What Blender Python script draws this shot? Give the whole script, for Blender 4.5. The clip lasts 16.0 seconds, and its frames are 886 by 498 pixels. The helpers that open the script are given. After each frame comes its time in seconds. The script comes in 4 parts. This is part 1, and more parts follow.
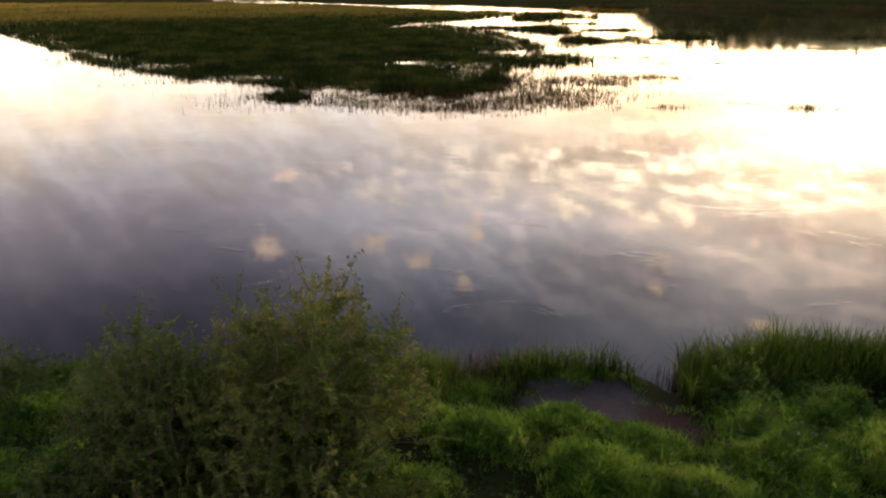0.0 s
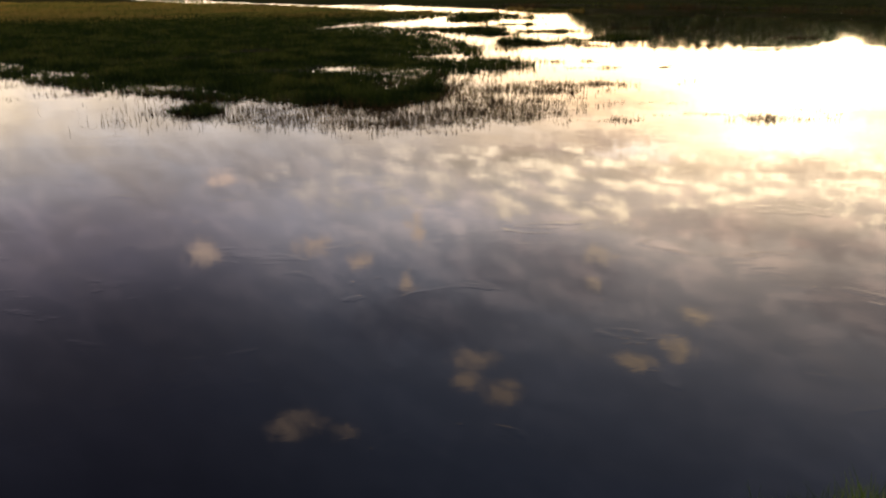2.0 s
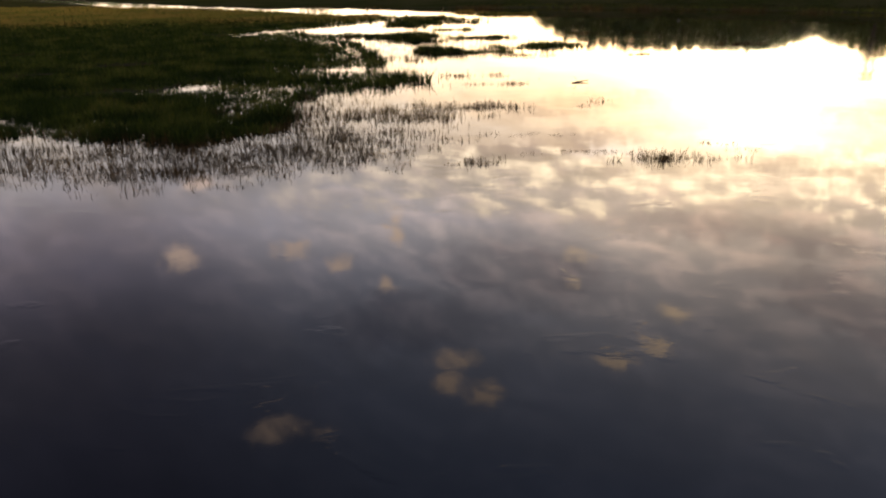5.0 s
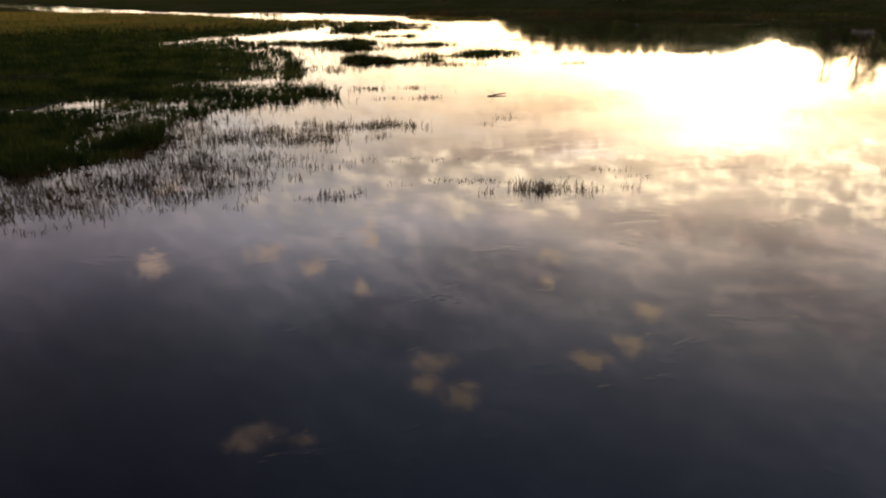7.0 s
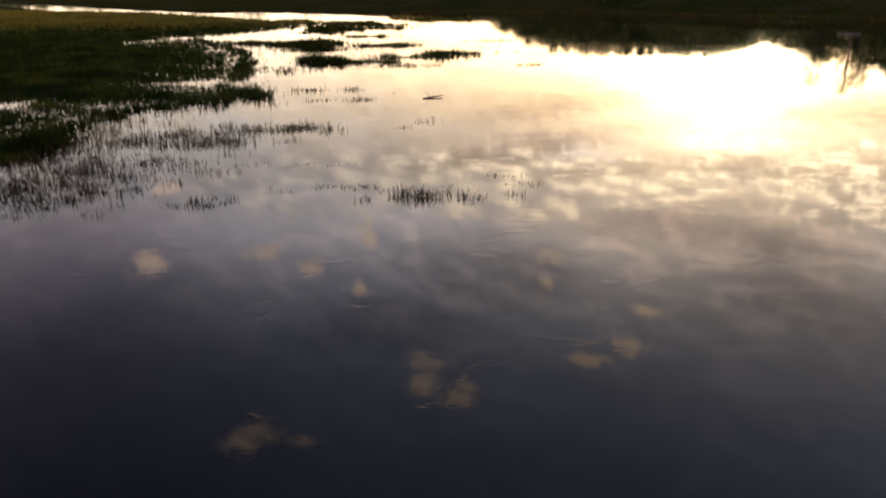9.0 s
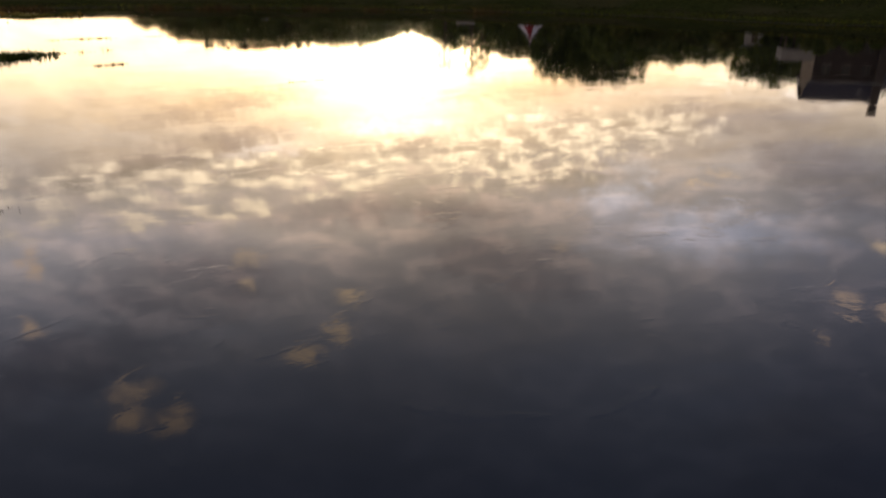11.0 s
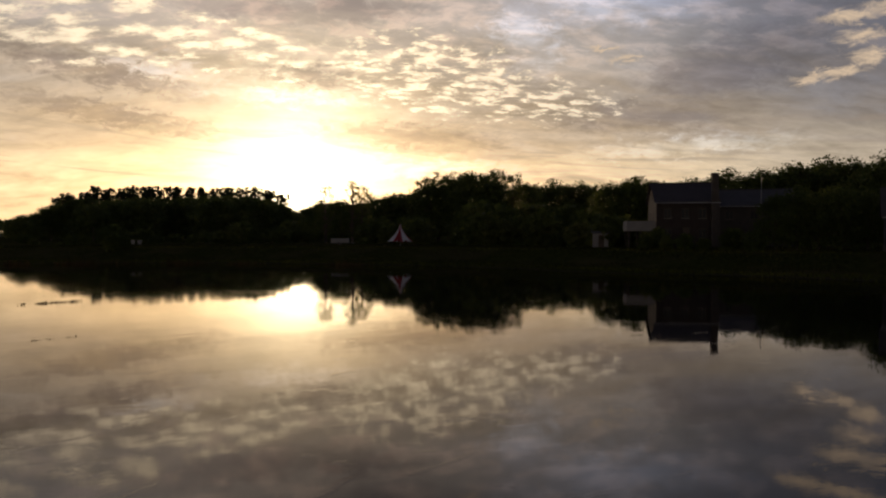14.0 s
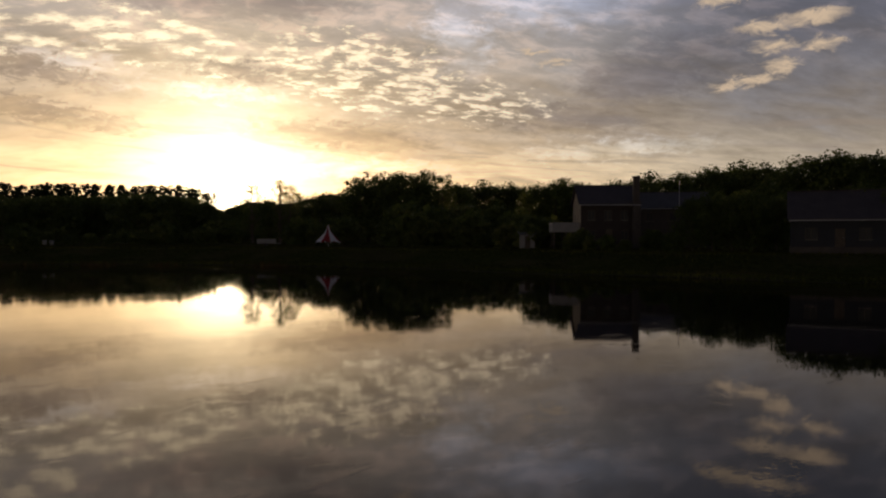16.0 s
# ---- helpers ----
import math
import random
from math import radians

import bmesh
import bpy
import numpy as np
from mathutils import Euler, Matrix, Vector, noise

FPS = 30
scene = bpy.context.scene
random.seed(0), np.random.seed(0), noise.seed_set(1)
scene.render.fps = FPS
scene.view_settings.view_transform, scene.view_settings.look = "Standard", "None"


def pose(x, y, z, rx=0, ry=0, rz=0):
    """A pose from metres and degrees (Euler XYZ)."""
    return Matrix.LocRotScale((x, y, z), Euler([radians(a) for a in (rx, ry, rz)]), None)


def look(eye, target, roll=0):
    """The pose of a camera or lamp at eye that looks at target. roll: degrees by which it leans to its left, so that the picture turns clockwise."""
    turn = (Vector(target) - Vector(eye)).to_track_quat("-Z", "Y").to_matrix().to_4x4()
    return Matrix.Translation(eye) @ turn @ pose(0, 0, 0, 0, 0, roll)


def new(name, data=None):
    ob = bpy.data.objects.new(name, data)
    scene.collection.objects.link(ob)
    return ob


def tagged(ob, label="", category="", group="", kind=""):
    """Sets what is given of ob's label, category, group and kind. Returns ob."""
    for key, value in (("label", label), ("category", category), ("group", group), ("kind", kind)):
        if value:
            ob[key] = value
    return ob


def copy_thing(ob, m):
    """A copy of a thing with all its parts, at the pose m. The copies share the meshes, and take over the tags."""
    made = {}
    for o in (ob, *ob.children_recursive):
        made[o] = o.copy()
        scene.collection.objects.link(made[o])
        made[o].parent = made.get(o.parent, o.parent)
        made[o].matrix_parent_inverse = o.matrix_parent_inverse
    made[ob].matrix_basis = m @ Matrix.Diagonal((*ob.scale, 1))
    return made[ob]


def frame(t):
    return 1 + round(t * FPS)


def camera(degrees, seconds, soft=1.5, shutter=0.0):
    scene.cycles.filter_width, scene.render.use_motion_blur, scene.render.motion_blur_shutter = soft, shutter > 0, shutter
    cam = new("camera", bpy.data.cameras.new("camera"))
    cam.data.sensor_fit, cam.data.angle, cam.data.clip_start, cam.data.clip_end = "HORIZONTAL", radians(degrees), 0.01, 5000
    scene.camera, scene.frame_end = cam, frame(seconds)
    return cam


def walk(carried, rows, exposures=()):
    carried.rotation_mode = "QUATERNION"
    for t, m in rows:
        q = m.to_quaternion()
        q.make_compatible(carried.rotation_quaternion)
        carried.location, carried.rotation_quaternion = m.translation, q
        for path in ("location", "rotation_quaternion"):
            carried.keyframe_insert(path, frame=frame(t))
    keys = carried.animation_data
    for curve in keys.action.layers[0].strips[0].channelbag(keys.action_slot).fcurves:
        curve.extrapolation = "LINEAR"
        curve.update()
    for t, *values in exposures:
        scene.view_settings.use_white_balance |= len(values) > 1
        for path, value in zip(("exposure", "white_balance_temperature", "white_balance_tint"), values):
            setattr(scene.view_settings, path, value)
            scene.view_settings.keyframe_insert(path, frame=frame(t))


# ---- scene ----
cam = camera(64.59, 16.0, soft=2.2)
PATH = [
    (0.0, pose(0.000, 0.000, 3.611, 69.26, 0.17, 0.00)),
    (0.5, pose(-0.019, 0.560, 3.624, 69.20, -0.04, -4.72)),
    (1.0, pose(0.009, 1.189, 3.607, 69.24, 0.04, -5.13)),
    (1.5, pose(0.050, 1.814, 3.629, 69.21, 0.07, -5.11)),
    (2.0, pose(0.162, 2.521, 3.643, 69.19, 0.04, -5.08)),
    (2.5, pose(0.419, 3.241, 3.607, 69.24, 0.03, -5.08)),
    (3.0, pose(0.842, 3.902, 3.589, 69.29, -0.03, -5.14)),
    (5.5, pose(5.268, 7.421, 3.732, 69.30, 0.51, -8.07)),
    (6.0, pose(5.955, 7.807, 3.768, 69.29, 0.54, -9.07)),
    (6.5, pose(6.578, 8.142, 3.823, 69.46, 0.29, -9.13)),
    (7.0, pose(7.027, 8.364, 3.855, 69.52, 0.32, -9.18)),
    (7.5, pose(7.483, 8.452, 3.862, 69.51, 0.25, -9.16)),
    (8.0, pose(8.049, 8.507, 3.875, 69.48, 0.21, -9.15)),
    (8.5, pose(8.704, 8.516, 3.873, 69.46, 0.22, -9.17)),
    (9.0, pose(9.466, 8.489, 3.854, 69.53, 0.07, -9.20)),
    (9.5, pose(10.324, 8.502, 3.804, 69.60, 0.00, -9.84)),
    (10.0, pose(11.229, 8.660, 3.748, 69.56, -0.24, -21.24)),
    (10.2, pose(11.579, 8.674, 3.731, 69.61, -0.43, -25.18)),
    (12.3, pose(16.280, 6.885, 3.868, 70.40, -0.08, -42.25)),
    (12.5, pose(16.636, 6.715, 3.869, 73.97, 0.00, -42.38)),
    (13.0, pose(17.408, 6.302, 3.856, 86.95, 0.10, -42.63)),
    (13.5, pose(17.902, 5.901, 3.828, 88.97, 0.06, -42.74)),
    (14.0, pose(18.144, 5.593, 3.842, 89.00, 0.05, -42.91)),
    (14.5, pose(18.231, 5.415, 3.893, 88.99, 0.07, -43.05)),
    (15.0, pose(18.291, 5.393, 3.950, 89.01, 0.11, -44.34)),
    (15.5, pose(18.447, 5.370, 3.985, 89.00, 0.01, -45.75)),
    (16.0, pose(18.669, 5.259, 4.014, 88.98, -0.05, -48.43)),
]
EXPOSURES = [(0.0, 2.30, 6500, 13), (0.5, 2.25, 6500, 13), (1.0, 1.95, 6500, 13), (1.5, 1.82, 6500, 13), (3.0, 1.88, 6500, 13), (7.0, 1.70, 6500, 13), (10.0, 1.52, 6500, 13), (12.5, 1.62, 6500, 13), (12.8, 1.40, 6500, 13), (13.1, 0.76, 6500, 13), (13.5, 0.02, 6500, 13), (14.0, -0.34, 6500, 13), (14.5, -0.42, 6500, 13), (16.0, -0.45, 6500, 13)]
walk(cam, PATH, EXPOSURES)

# ---- sky and sun ----
SUN_AZ, SUN_EL = 31.1, 3.0            # degrees from +y towards +x, and above the horizon
sun_dir = Vector((math.sin(radians(SUN_AZ)) * math.cos(radians(SUN_EL)),
                  math.cos(radians(SUN_AZ)) * math.cos(radians(SUN_EL)), math.sin(radians(SUN_EL))))


class Nodes:
    """Short way to write node trees."""

    def __init__(self, tree):
        self.t = tree
        tree.nodes.clear()

    def add(self, kind, **kw):
        n = self.t.nodes.new(kind)
        for k, v in kw.items():
            if k.startswith("i_"):
                n.inputs[k[2:].replace("_", " ")].default_value = v
            else:
                setattr(n, k, v)
        return n

    def link(self, a, b):
        self.t.links.new(a, b)

    def put(self, sock, v):
        if isinstance(v, (int, float)):
            sock.default_value = v
        elif isinstance(v, (tuple, list)):
            sock.default_value = v if len(v) == len(sock.default_value) else (*v, 1.0)
        else:
            self.link(v, sock)

    def m(self, op, a, b=0.0, c=0.0, clamp=False):
        n = self.add("ShaderNodeMath", operation=op, use_clamp=clamp)
        for s, v in zip(n.inputs, (a, b, c)):
            self.put(s, v)
        return n.outputs[0]

    def v(self, op, a, b=(0, 0, 0), out=0):
        n = self.add("ShaderNodeVectorMath", operation=op)
        self.put(n.inputs[0], a)
        self.put(n.inputs[1], b)
        return n.outputs[out]

    def scale(self, a, f):
        n = self.add("ShaderNodeVectorMath", operation="SCALE")
        self.put(n.inputs[0], a)
        self.put(n.inputs["Scale"], f)
        return n.outputs[0]

    def map(self, x, a, b, c=0.0, d=1.0, smooth=True):
        n = self.add("ShaderNodeMapRange", interpolation_type="SMOOTHSTEP" if smooth else "LINEAR")
        for s, val in zip(n.inputs, (x, a, b, c, d)):
            self.put(s, val)
        return n.outputs[0]

    def mix(self, f, a, b, blend="MIX"):
        n = self.add("ShaderNodeMix", data_type="RGBA", blend_type=blend, clamp_factor=True)
        self.put(n.inputs[0], f)
        self.put(n.inputs[6], a)
        self.put(n.inputs[7], b)
        return n.outputs[2]

    def noise(self, vec, scale, detail=4.0, rough=0.55, dist=0.0, out="Fac", dims="3D"):
        n = self.add("ShaderNodeTexNoise", noise_dimensions=dims)
        if vec is not None:
            self.link(vec, n.inputs["Vector"])
        n.inputs["Scale"].default_value = scale
        n.inputs["Detail"].default_value = detail
        n.inputs["Roughness"].default_value = rough
        n.inputs["Distortion"].default_value = dist
        return n.outputs[out]

    def ramp(self, f, stops):
        n = self.add("ShaderNodeValToRGB")
        e = n.color_ramp.elements
        while len(e) < len(stops):
            e.new(0.5)
        for s, (p, c) in zip(e, stops):
            s.position, s.color = p, (*c, 1.0)
        self.put(n.inputs[0], f)
        return n.outputs[0]

    def xyz(self, v):
        n = self.add("ShaderNodeSeparateXYZ")
        self.link(v, n.inputs[0])
        return n.outputs

    def vec(self, x, y, z=0.0):
        n = self.add("ShaderNodeCombineXYZ")
        for s, val in zip(n.inputs, (x, y, z)):
            self.put(s, val)
        return n.outputs[0]


# stray clouds high over the water: azimuth, elevation, half width, half height (degrees)
PUFFS = [(18.6, 21.0, 1.2, .7), (18.2, 23.0, .9, .6), (27.0, 24.6, 1.5, .6), (25.9, 27.4, 1.5, .8), (22.6, 28.8, 1.7, .45), (45.3, 20.5, .8, .45),
         (10.6, 32.2, 2.0, 1.0), (7.4, 31.4, 1.3, 1.0), (8.2, 29.6, 2.4, .7), (-8.6, 34.2, 2.6, 1.0), (-4.6, 35.0, 1.6, .6), (71.2, 21.6, 1.7, .7), (67.7, 21.4, .9, .7),
         (66.4, 24.6, .6, .4), (-15.0, 20.0, 1.3, 1.0), (-13.0, 14.4, 1.3, .6), (-6.0, 20.2, 1.6, .7), (1.7, 23.5, .9, .8), (2.8, 19.2, .8, 1.2), (-2.0, 21.4, 1.2, .7)]
# golden ones, far to the right of the sun
GOLDEN = [(72.9, 15.2, 1.7, .45), (73.7, 13.8, 1.3, .45), (74.0, 12.4, 1.2, .5), (72.4, 11.5, 1.5, .35), (70.4, 11.2, 1.1, .35), (76.7, 13.6, 1.1, .45),
          (76.0, 15.5, 2.0, .45), (69.7, 17.4, 1.5, .4), (72.6, 17.7, 3.2, .4), (55.6, 14.6, 1.0, .2), (57.4, 13.7, 1.2, .2)]
# grey banks: azimuth, elevation, half width, half height, tilt
DARK = [(17.0, 11.9, 7.0, .9, -9), (11.0, 13.3, 2.2, 1.1, 0), (18.0, 8.9, 8.0, .8, -8), (40.0, 8.1, 8.0, 1.1, -3), (59.0, 9.4, 8.0, 1.3, 0), (27.0, 17.6, 8.5, 1.3, -4),
        (32.5, 12.7, 4.5, .9, -4), (64.5, 12.4, 6.5, 2.6, 12), (41.0, 22.0, 8.0, 2.6, 10), (14.0, 22.5, 9.0, 3.0, 4), (36.0, 17.8, 6.0, 1.2, 4), (4.0, 26.5, 9.0, 2.6, 0)]
# thin places, white to blue
PALE = [(20.5, 12.9, 5.0, .75, -9), (29.5, 10.9, 6.5, .6, -2), (49.6, 15.6, 2.4, 3.0, 40), (56.0, 18.6, 8.0, 2.2, -6), (40.0, 5.6, 9.0, .9, -2), (62.0, 6.9, 7.0, .7, 3)]
# fields of small clouds: azimuth, elevation, half width, half height, tilt
FIELD = [(15.5, 15.2, 9.5, 2.7, -2), (26.5, 14.4, 7.0, 1.8, -6), (41.5, 12.8, 8.5, 2.8, -8), (50.5, 10.9, 6.0, 1.5, -6), (2.0, 14.8, 12.0, 2.4, 0)]
HEIGHTS_OF_SKY = [(0.0, (.96, .75, .47)), (5.0, (.94, .76, .51)), (8.5, (.58, .475, .35)), (11.0, (.48, .42, .355)), (14.5, (.43, .405, .385)), (18.0, (.42, .405, .415)),
                  (21.5, (.30, .30, .335)), (26.0, (.205, .215, .255)), (31.0, (.155, .175, .235)), (40.0, (.105, .125, .185)), (75.0, (.09, .105, .17))]


def build_sky():
    world = bpy.data.worlds.new("evening_sky")
    scene.world = world
    world.use_nodes = True
    k = Nodes(world.node_tree)
    way = k.v("NORMALIZE", k.add("ShaderNodeTexCoord").outputs["Generated"])
    x, y, z = k.xyz(way)
    up = k.m("MAXIMUM", z, 0.0)
    az = k.m("MULTIPLY", k.m("ARCTAN2", x, y), 57.2958)
    el = k.m("MULTIPLY", k.m("ARCSINE", up), 57.2958)
    near = k.m("MULTIPLY", k.m("ARCCOSINE", k.v("DOT_PRODUCT", way, tuple(sun_dir), out=1)), 57.2958)   # degrees off the sun
    sky = k.add("ShaderNodeTexSky", sky_type="NISHITA", sun_disc=False, sun_elevation=radians(SUN_EL),
                sun_rotation=radians(SUN_AZ), air_density=1.0, dust_density=1.2, ozone_density=2.0)
    clear = k.scale(sky.outputs[0], SKY_STRENGTH)
    # the cloud layer lies flat: its plan follows from the way divided by its height
    steep = k.m("DIVIDE", 2.0, k.m("ADD", up, 0.30))
    plan = k.vec(k.m("MULTIPLY", x, steep), k.m("MULTIPLY", y, steep))
    turned = k.add("ShaderNodeVectorRotate", rotation_type="Z_AXIS")
    k.link(plan, turned.inputs["Vector"])
    turned.inputs["Angle"].default_value = radians(38)
    long = k.v("MULTIPLY", turned.outputs[0], (0.5, 1.0, 1.0))
    rows = k.v("MULTIPLY", turned.outputs[0], (0.62, 1.15, 1.0))
    big = k.noise(long, 1.3, 4, 0.55, 0.4, dims="2D")
    streak = k.noise(long, 3.6, 6, 0.62, 0.35, dims="2D")
    fine = k.noise(rows, 17.0, 5, 0.62, 0.35, dims="2D")
    mid = k.noise(rows, 7.5, 5, 0.62, 0.25, dims="2D")
    bent = k.v("ADD", rows, k.scale(k.noise(rows, 9.0, 5, 0.7, 0.3, out="Color", dims="2D"), 0.20))

    def lumps(scale):
        n = k.add("ShaderNodeTexVoronoi", voronoi_dimensions="2D", feature="SMOOTH_F1")
        k.link(bent, n.inputs["Vector"])
        n.inputs["Scale"].default_value, n.inputs["Smoothness"].default_value = scale, 0.3
        return k.m("SUBTRACT", 1.0, n.outputs["Distance"])

    wob = k.v("SUBTRACT", k.noise(plan, 11.0, 5, 0.68, 0.4, out="Color", dims="2D"), (0.5, 0.5, 0.5))
    here = k.v("ADD", k.vec(az, el), k.v("MULTIPLY", wob, (8.0, 3.0, 0.0)))
    calm = k.v("ADD", k.vec(az, el), k.v("MULTIPLY", wob, (3.0, 1.5, 0.0)))

    def patch(at, pa, pe, pw, ph, tilt=0.0):
        """How far a way lies off a cloud's middle, in cloud sizes."""
        d = k.v("SUBTRACT", at, (pa, pe, 0))
        if tilt:
            n = k.add("ShaderNodeVectorRotate", rotation_type="Z_AXIS")
            k.link(d, n.inputs["Vector"])
            n.inputs["Angle"].default_value = radians(-tilt)
            d = n.outputs[0]
        return k.v("LENGTH", k.v("MULTIPLY", d, (1 / pw, 1 / ph, 0)), out=1)

    def nearest(rows_of, at):
        best = None
        for row in rows_of:
            d = patch(at, *row)
            best = d if best is None else k.m("SMOOTH_MIN", best, d, 0.15)
        return best

    # the veil's light by height, torn by long streaks, with some of the clear sky behind it
    torn = k.m("ADD", el, k.m("ADD", k.m("MULTIPLY", k.m("SUBTRACT", big, 0.5), 7.0), k.m("MULTIPLY", k.m("SUBTRACT", streak, 0.5), 7.0)))
    veil = k.ramp(k.m("DIVIDE", k.m("MAXIMUM", torn, 0.0), 75.0), [(e / 75.0, c) for e, c in HEIGHTS_OF_SKY])
    col = k.mix(0.12, veil, clear)
    warm = k.map(near, 4.0, 42.0, 1.0, 0.0)
    warmer = k.mix(warm, (0.96, 0.97, 1.02), (1.75, 1.52, 1.18))
    col = k.mix(1.0, col, warmer, "MULTIPLY")
    # duller, purple-grey towards the left
    left = k.m("MULTIPLY", k.map(az, -26.0, 6.0, 1.0, 0.0), k.map(el, 9.0, 18.0))
    col = k.mix(left, col, k.mix(1.0, col, (0.57, 0.52, 0.57), "MULTIPLY"))
    right = k.m("MULTIPLY", k.map(az, 54.0, 76.0), k.map(el, 3.0, 16.0, 0.4, 1.0))
    col = k.mix(right, col, k.mix(1.0, col, (0.48, 0.50, 0.57), "MULTIPLY"))
    col = k.scale(col, k.m("ADD", 1.0, k.m("MULTIPLY", k.map(el, 17.0, 25.0), k.map(az, -28.0, 40.0, -0.36, 0.0))))   # duller again high over the marsh
    centre = k.m("MULTIPLY", k.m("MULTIPLY", k.map(az, -20.0, -6.0), k.map(az, 20.0, 34.0, 1.0, 0.0)), k.m("MULTIPLY", k.map(el, 13.0, 17.0), k.map(el, 24.0, 31.0, 1.0, 0.0)))
    col = k.mix(centre, col, k.mix(1.0, col, (1.36, 1.36, 1.36), "MULTIPLY"))
    # wisps
    wisp = k.m("ADD", k.m("MULTIPLY", streak, 0.6), k.m("MULTIPLY", mid, 0.4))
    col = k.scale(col, k.map(wisp, 0.30, 0.70, k.map(el, 10.0, 18.0, 0.70, 0.88), k.map(el, 10.0, 18.0, 1.32, 1.13), smooth=False))
    mottle = k.m("MULTIPLY", k.map(mid, 0.42, 0.70), k.m("MULTIPLY", k.map(el, 11.0, 16.0), k.map(el, 22.0, 30.0, 1.0, 0.35)))
    col = k.mix(k.m("MULTIPLY", mottle, k.map(az, -15.0, 5.0, 0.22, 0.5)), col, k.mix(1.0, col, (1.75, 1.55, 1.42), "MULTIPLY"))
    # grey banks and thin places
    dark_f = k.m("MULTIPLY", k.map(nearest(DARK, here), 0.35, 1.35, 0.9, 0.0), k.map(streak, 0.30, 0.62, 0.5, 1.0))
    col = k.mix(dark_f, col, k.mix(1.0, col, k.mix(warm, (0.66, 0.64, 0.66), (0.60, 0.58, 0.60)), "MULTIPLY"))
    pale_f = k.m("MULTIPLY", k.map(nearest(PALE, here), 0.1, 1.5, 0.85, 0.0), k.map(streak, 0.30, 0.62, 0.35, 1.0))
    col = k.mix(pale_f, col, k.mix(1.0, col, k.mix(warm, (1.45, 1.62, 1.85), (1.6, 1.75, 2.1)), "MULTIPLY"))
    # small clouds in fields, larger to the left and finer to the right
    size = k.map(az, 26.0, 40.0)
    cell = k.m("ADD", k.m("MULTIPLY", lumps(7.5), k.m("SUBTRACT", 1.0, size)), k.m("MULTIPLY", lumps(13.0), size))
    cell = k.m("ADD", k.m("MULTIPLY", cell, 0.5), k.m("MULTIPLY", k.m("ADD", fine, mid), 0.34))
    field = k.map(nearest(FIELD, here), 0.65, 1.5, 1.0, 0.0)
    heap = k.m("ADD", cell, k.m("MULTIPLY", k.m("SUBTRACT", field, 1.0), 0.22))
    col = k.mix(k.m("MULTIPLY", field, k.map(az, -10.0, 14.0, 0.1, 0.22)), col, (0.0, 0.0, 0.0))   # duller between them
    bright = k.mix(warm, (0.74, 0.65, 0.56), (1.95, 1.58, 1.02))
    strong = k.m("MULTIPLY", k.map(field, 0.0, 0.5), k.map(az, -16.0, 12.0, 0.5, 1.0))
    fluff = k.m("MULTIPLY", k.map(heap, 0.48, 0.80), strong)
    col = k.mix(k.m("MULTIPLY", fluff, 0.6), col, k.scale(bright, 0.72))
    core = k.m("MULTIPLY", k.map(heap, 0.60, k.map(az, 0.0, 24.0, 0.92, 0.80)), strong)
    col = k.mix(k.m("MULTIPLY", core, 0.92), col, bright)
    # thin low bars
    bars = k.map(k.noise(k.vec(k.m("MULTIPLY", az, 0.05), k.m("ADD", k.m("MULTIPLY", el, 0.75), k.m("MULTIPLY", az, 0.05))), 1.7, 5, 0.6, 0.5, dims="2D"), 0.50, 0.70)
    low = k.m("MULTIPLY", k.map(el, 3.4, 5.0), k.map(el, 7.5, 11.0, 1.0, 0.0))
    bar_f = k.m("MULTIPLY", k.m("MULTIPLY", bars, low), 0.45)
    col = k.mix(bar_f, col, k.mix(warm, (0.40, 0.32, 0.25), (0.72, 0.54, 0.33)))
    # stray clouds
    shape = k.map(k.m("ADD", k.m("MULTIPLY", mid, 0.5), k.m("MULTIPLY", fine, 0.5)), 0.36, 0.56, 0.25, 1.0)
    puff = k.m("MULTIPLY", k.map(nearest(PUFFS, calm), 0.35, 1.35, 0.9, 0.0), shape)
    dim = k.map(el, 20.0, 35.0, 1.05, 0.62)
    col = k.mix(puff, col, k.scale(k.mix(k.map(near, 12.0, 45.0, 1.0, 0.0), (0.66, 0.50, 0.40), (0.92, 0.70, 0.46)), dim))
    gold = k.m("MULTIPLY", k.map(nearest(GOLDEN, calm), 0.3, 1.5, 0.9, 0.0), k.m("ADD", k.m("MULTIPLY", shape, 0.5), 0.5))
    col = k.mix(gold, col, (0.86, 0.66, 0.45))
    # less light behind the camera
    col = k.scale(col, k.map(near, 60.0, 140.0, 1.0, 0.8))
    # glow round the sun, and its disc
    g = k.m("ADD", k.m("MULTIPLY", k.m("POWER", 2.71828, k.m("MULTIPLY", near, -0.55)), 14.0),
            k.m("MULTIPLY", k.m("POWER", 2.71828, k.m("MULTIPLY", k.m("MULTIPLY", near, near), -0.014)), 1.5))
    g = k.m("MULTIPLY", g, k.m("SUBTRACT", 1.0, k.m("MULTIPLY", k.m("MAXIMUM", dark_f, bar_f), 0.6)))
    col = k.mix(1.0, col, k.scale((1.0, 0.84, 0.52), g), "ADD")
    disc = k.map(near, 0.32, 0.5, 1.0, 0.0)
    col = k.mix(1.0, col, k.scale((1.0, 0.80, 0.42), k.m("MULTIPLY", disc, 40.0)), "ADD")
    bg = k.add("ShaderNodeBackground")
    k.link(col, bg.inputs[0])
    k.link(bg.outputs[0], k.add("ShaderNodeOutputWorld").inputs[0])


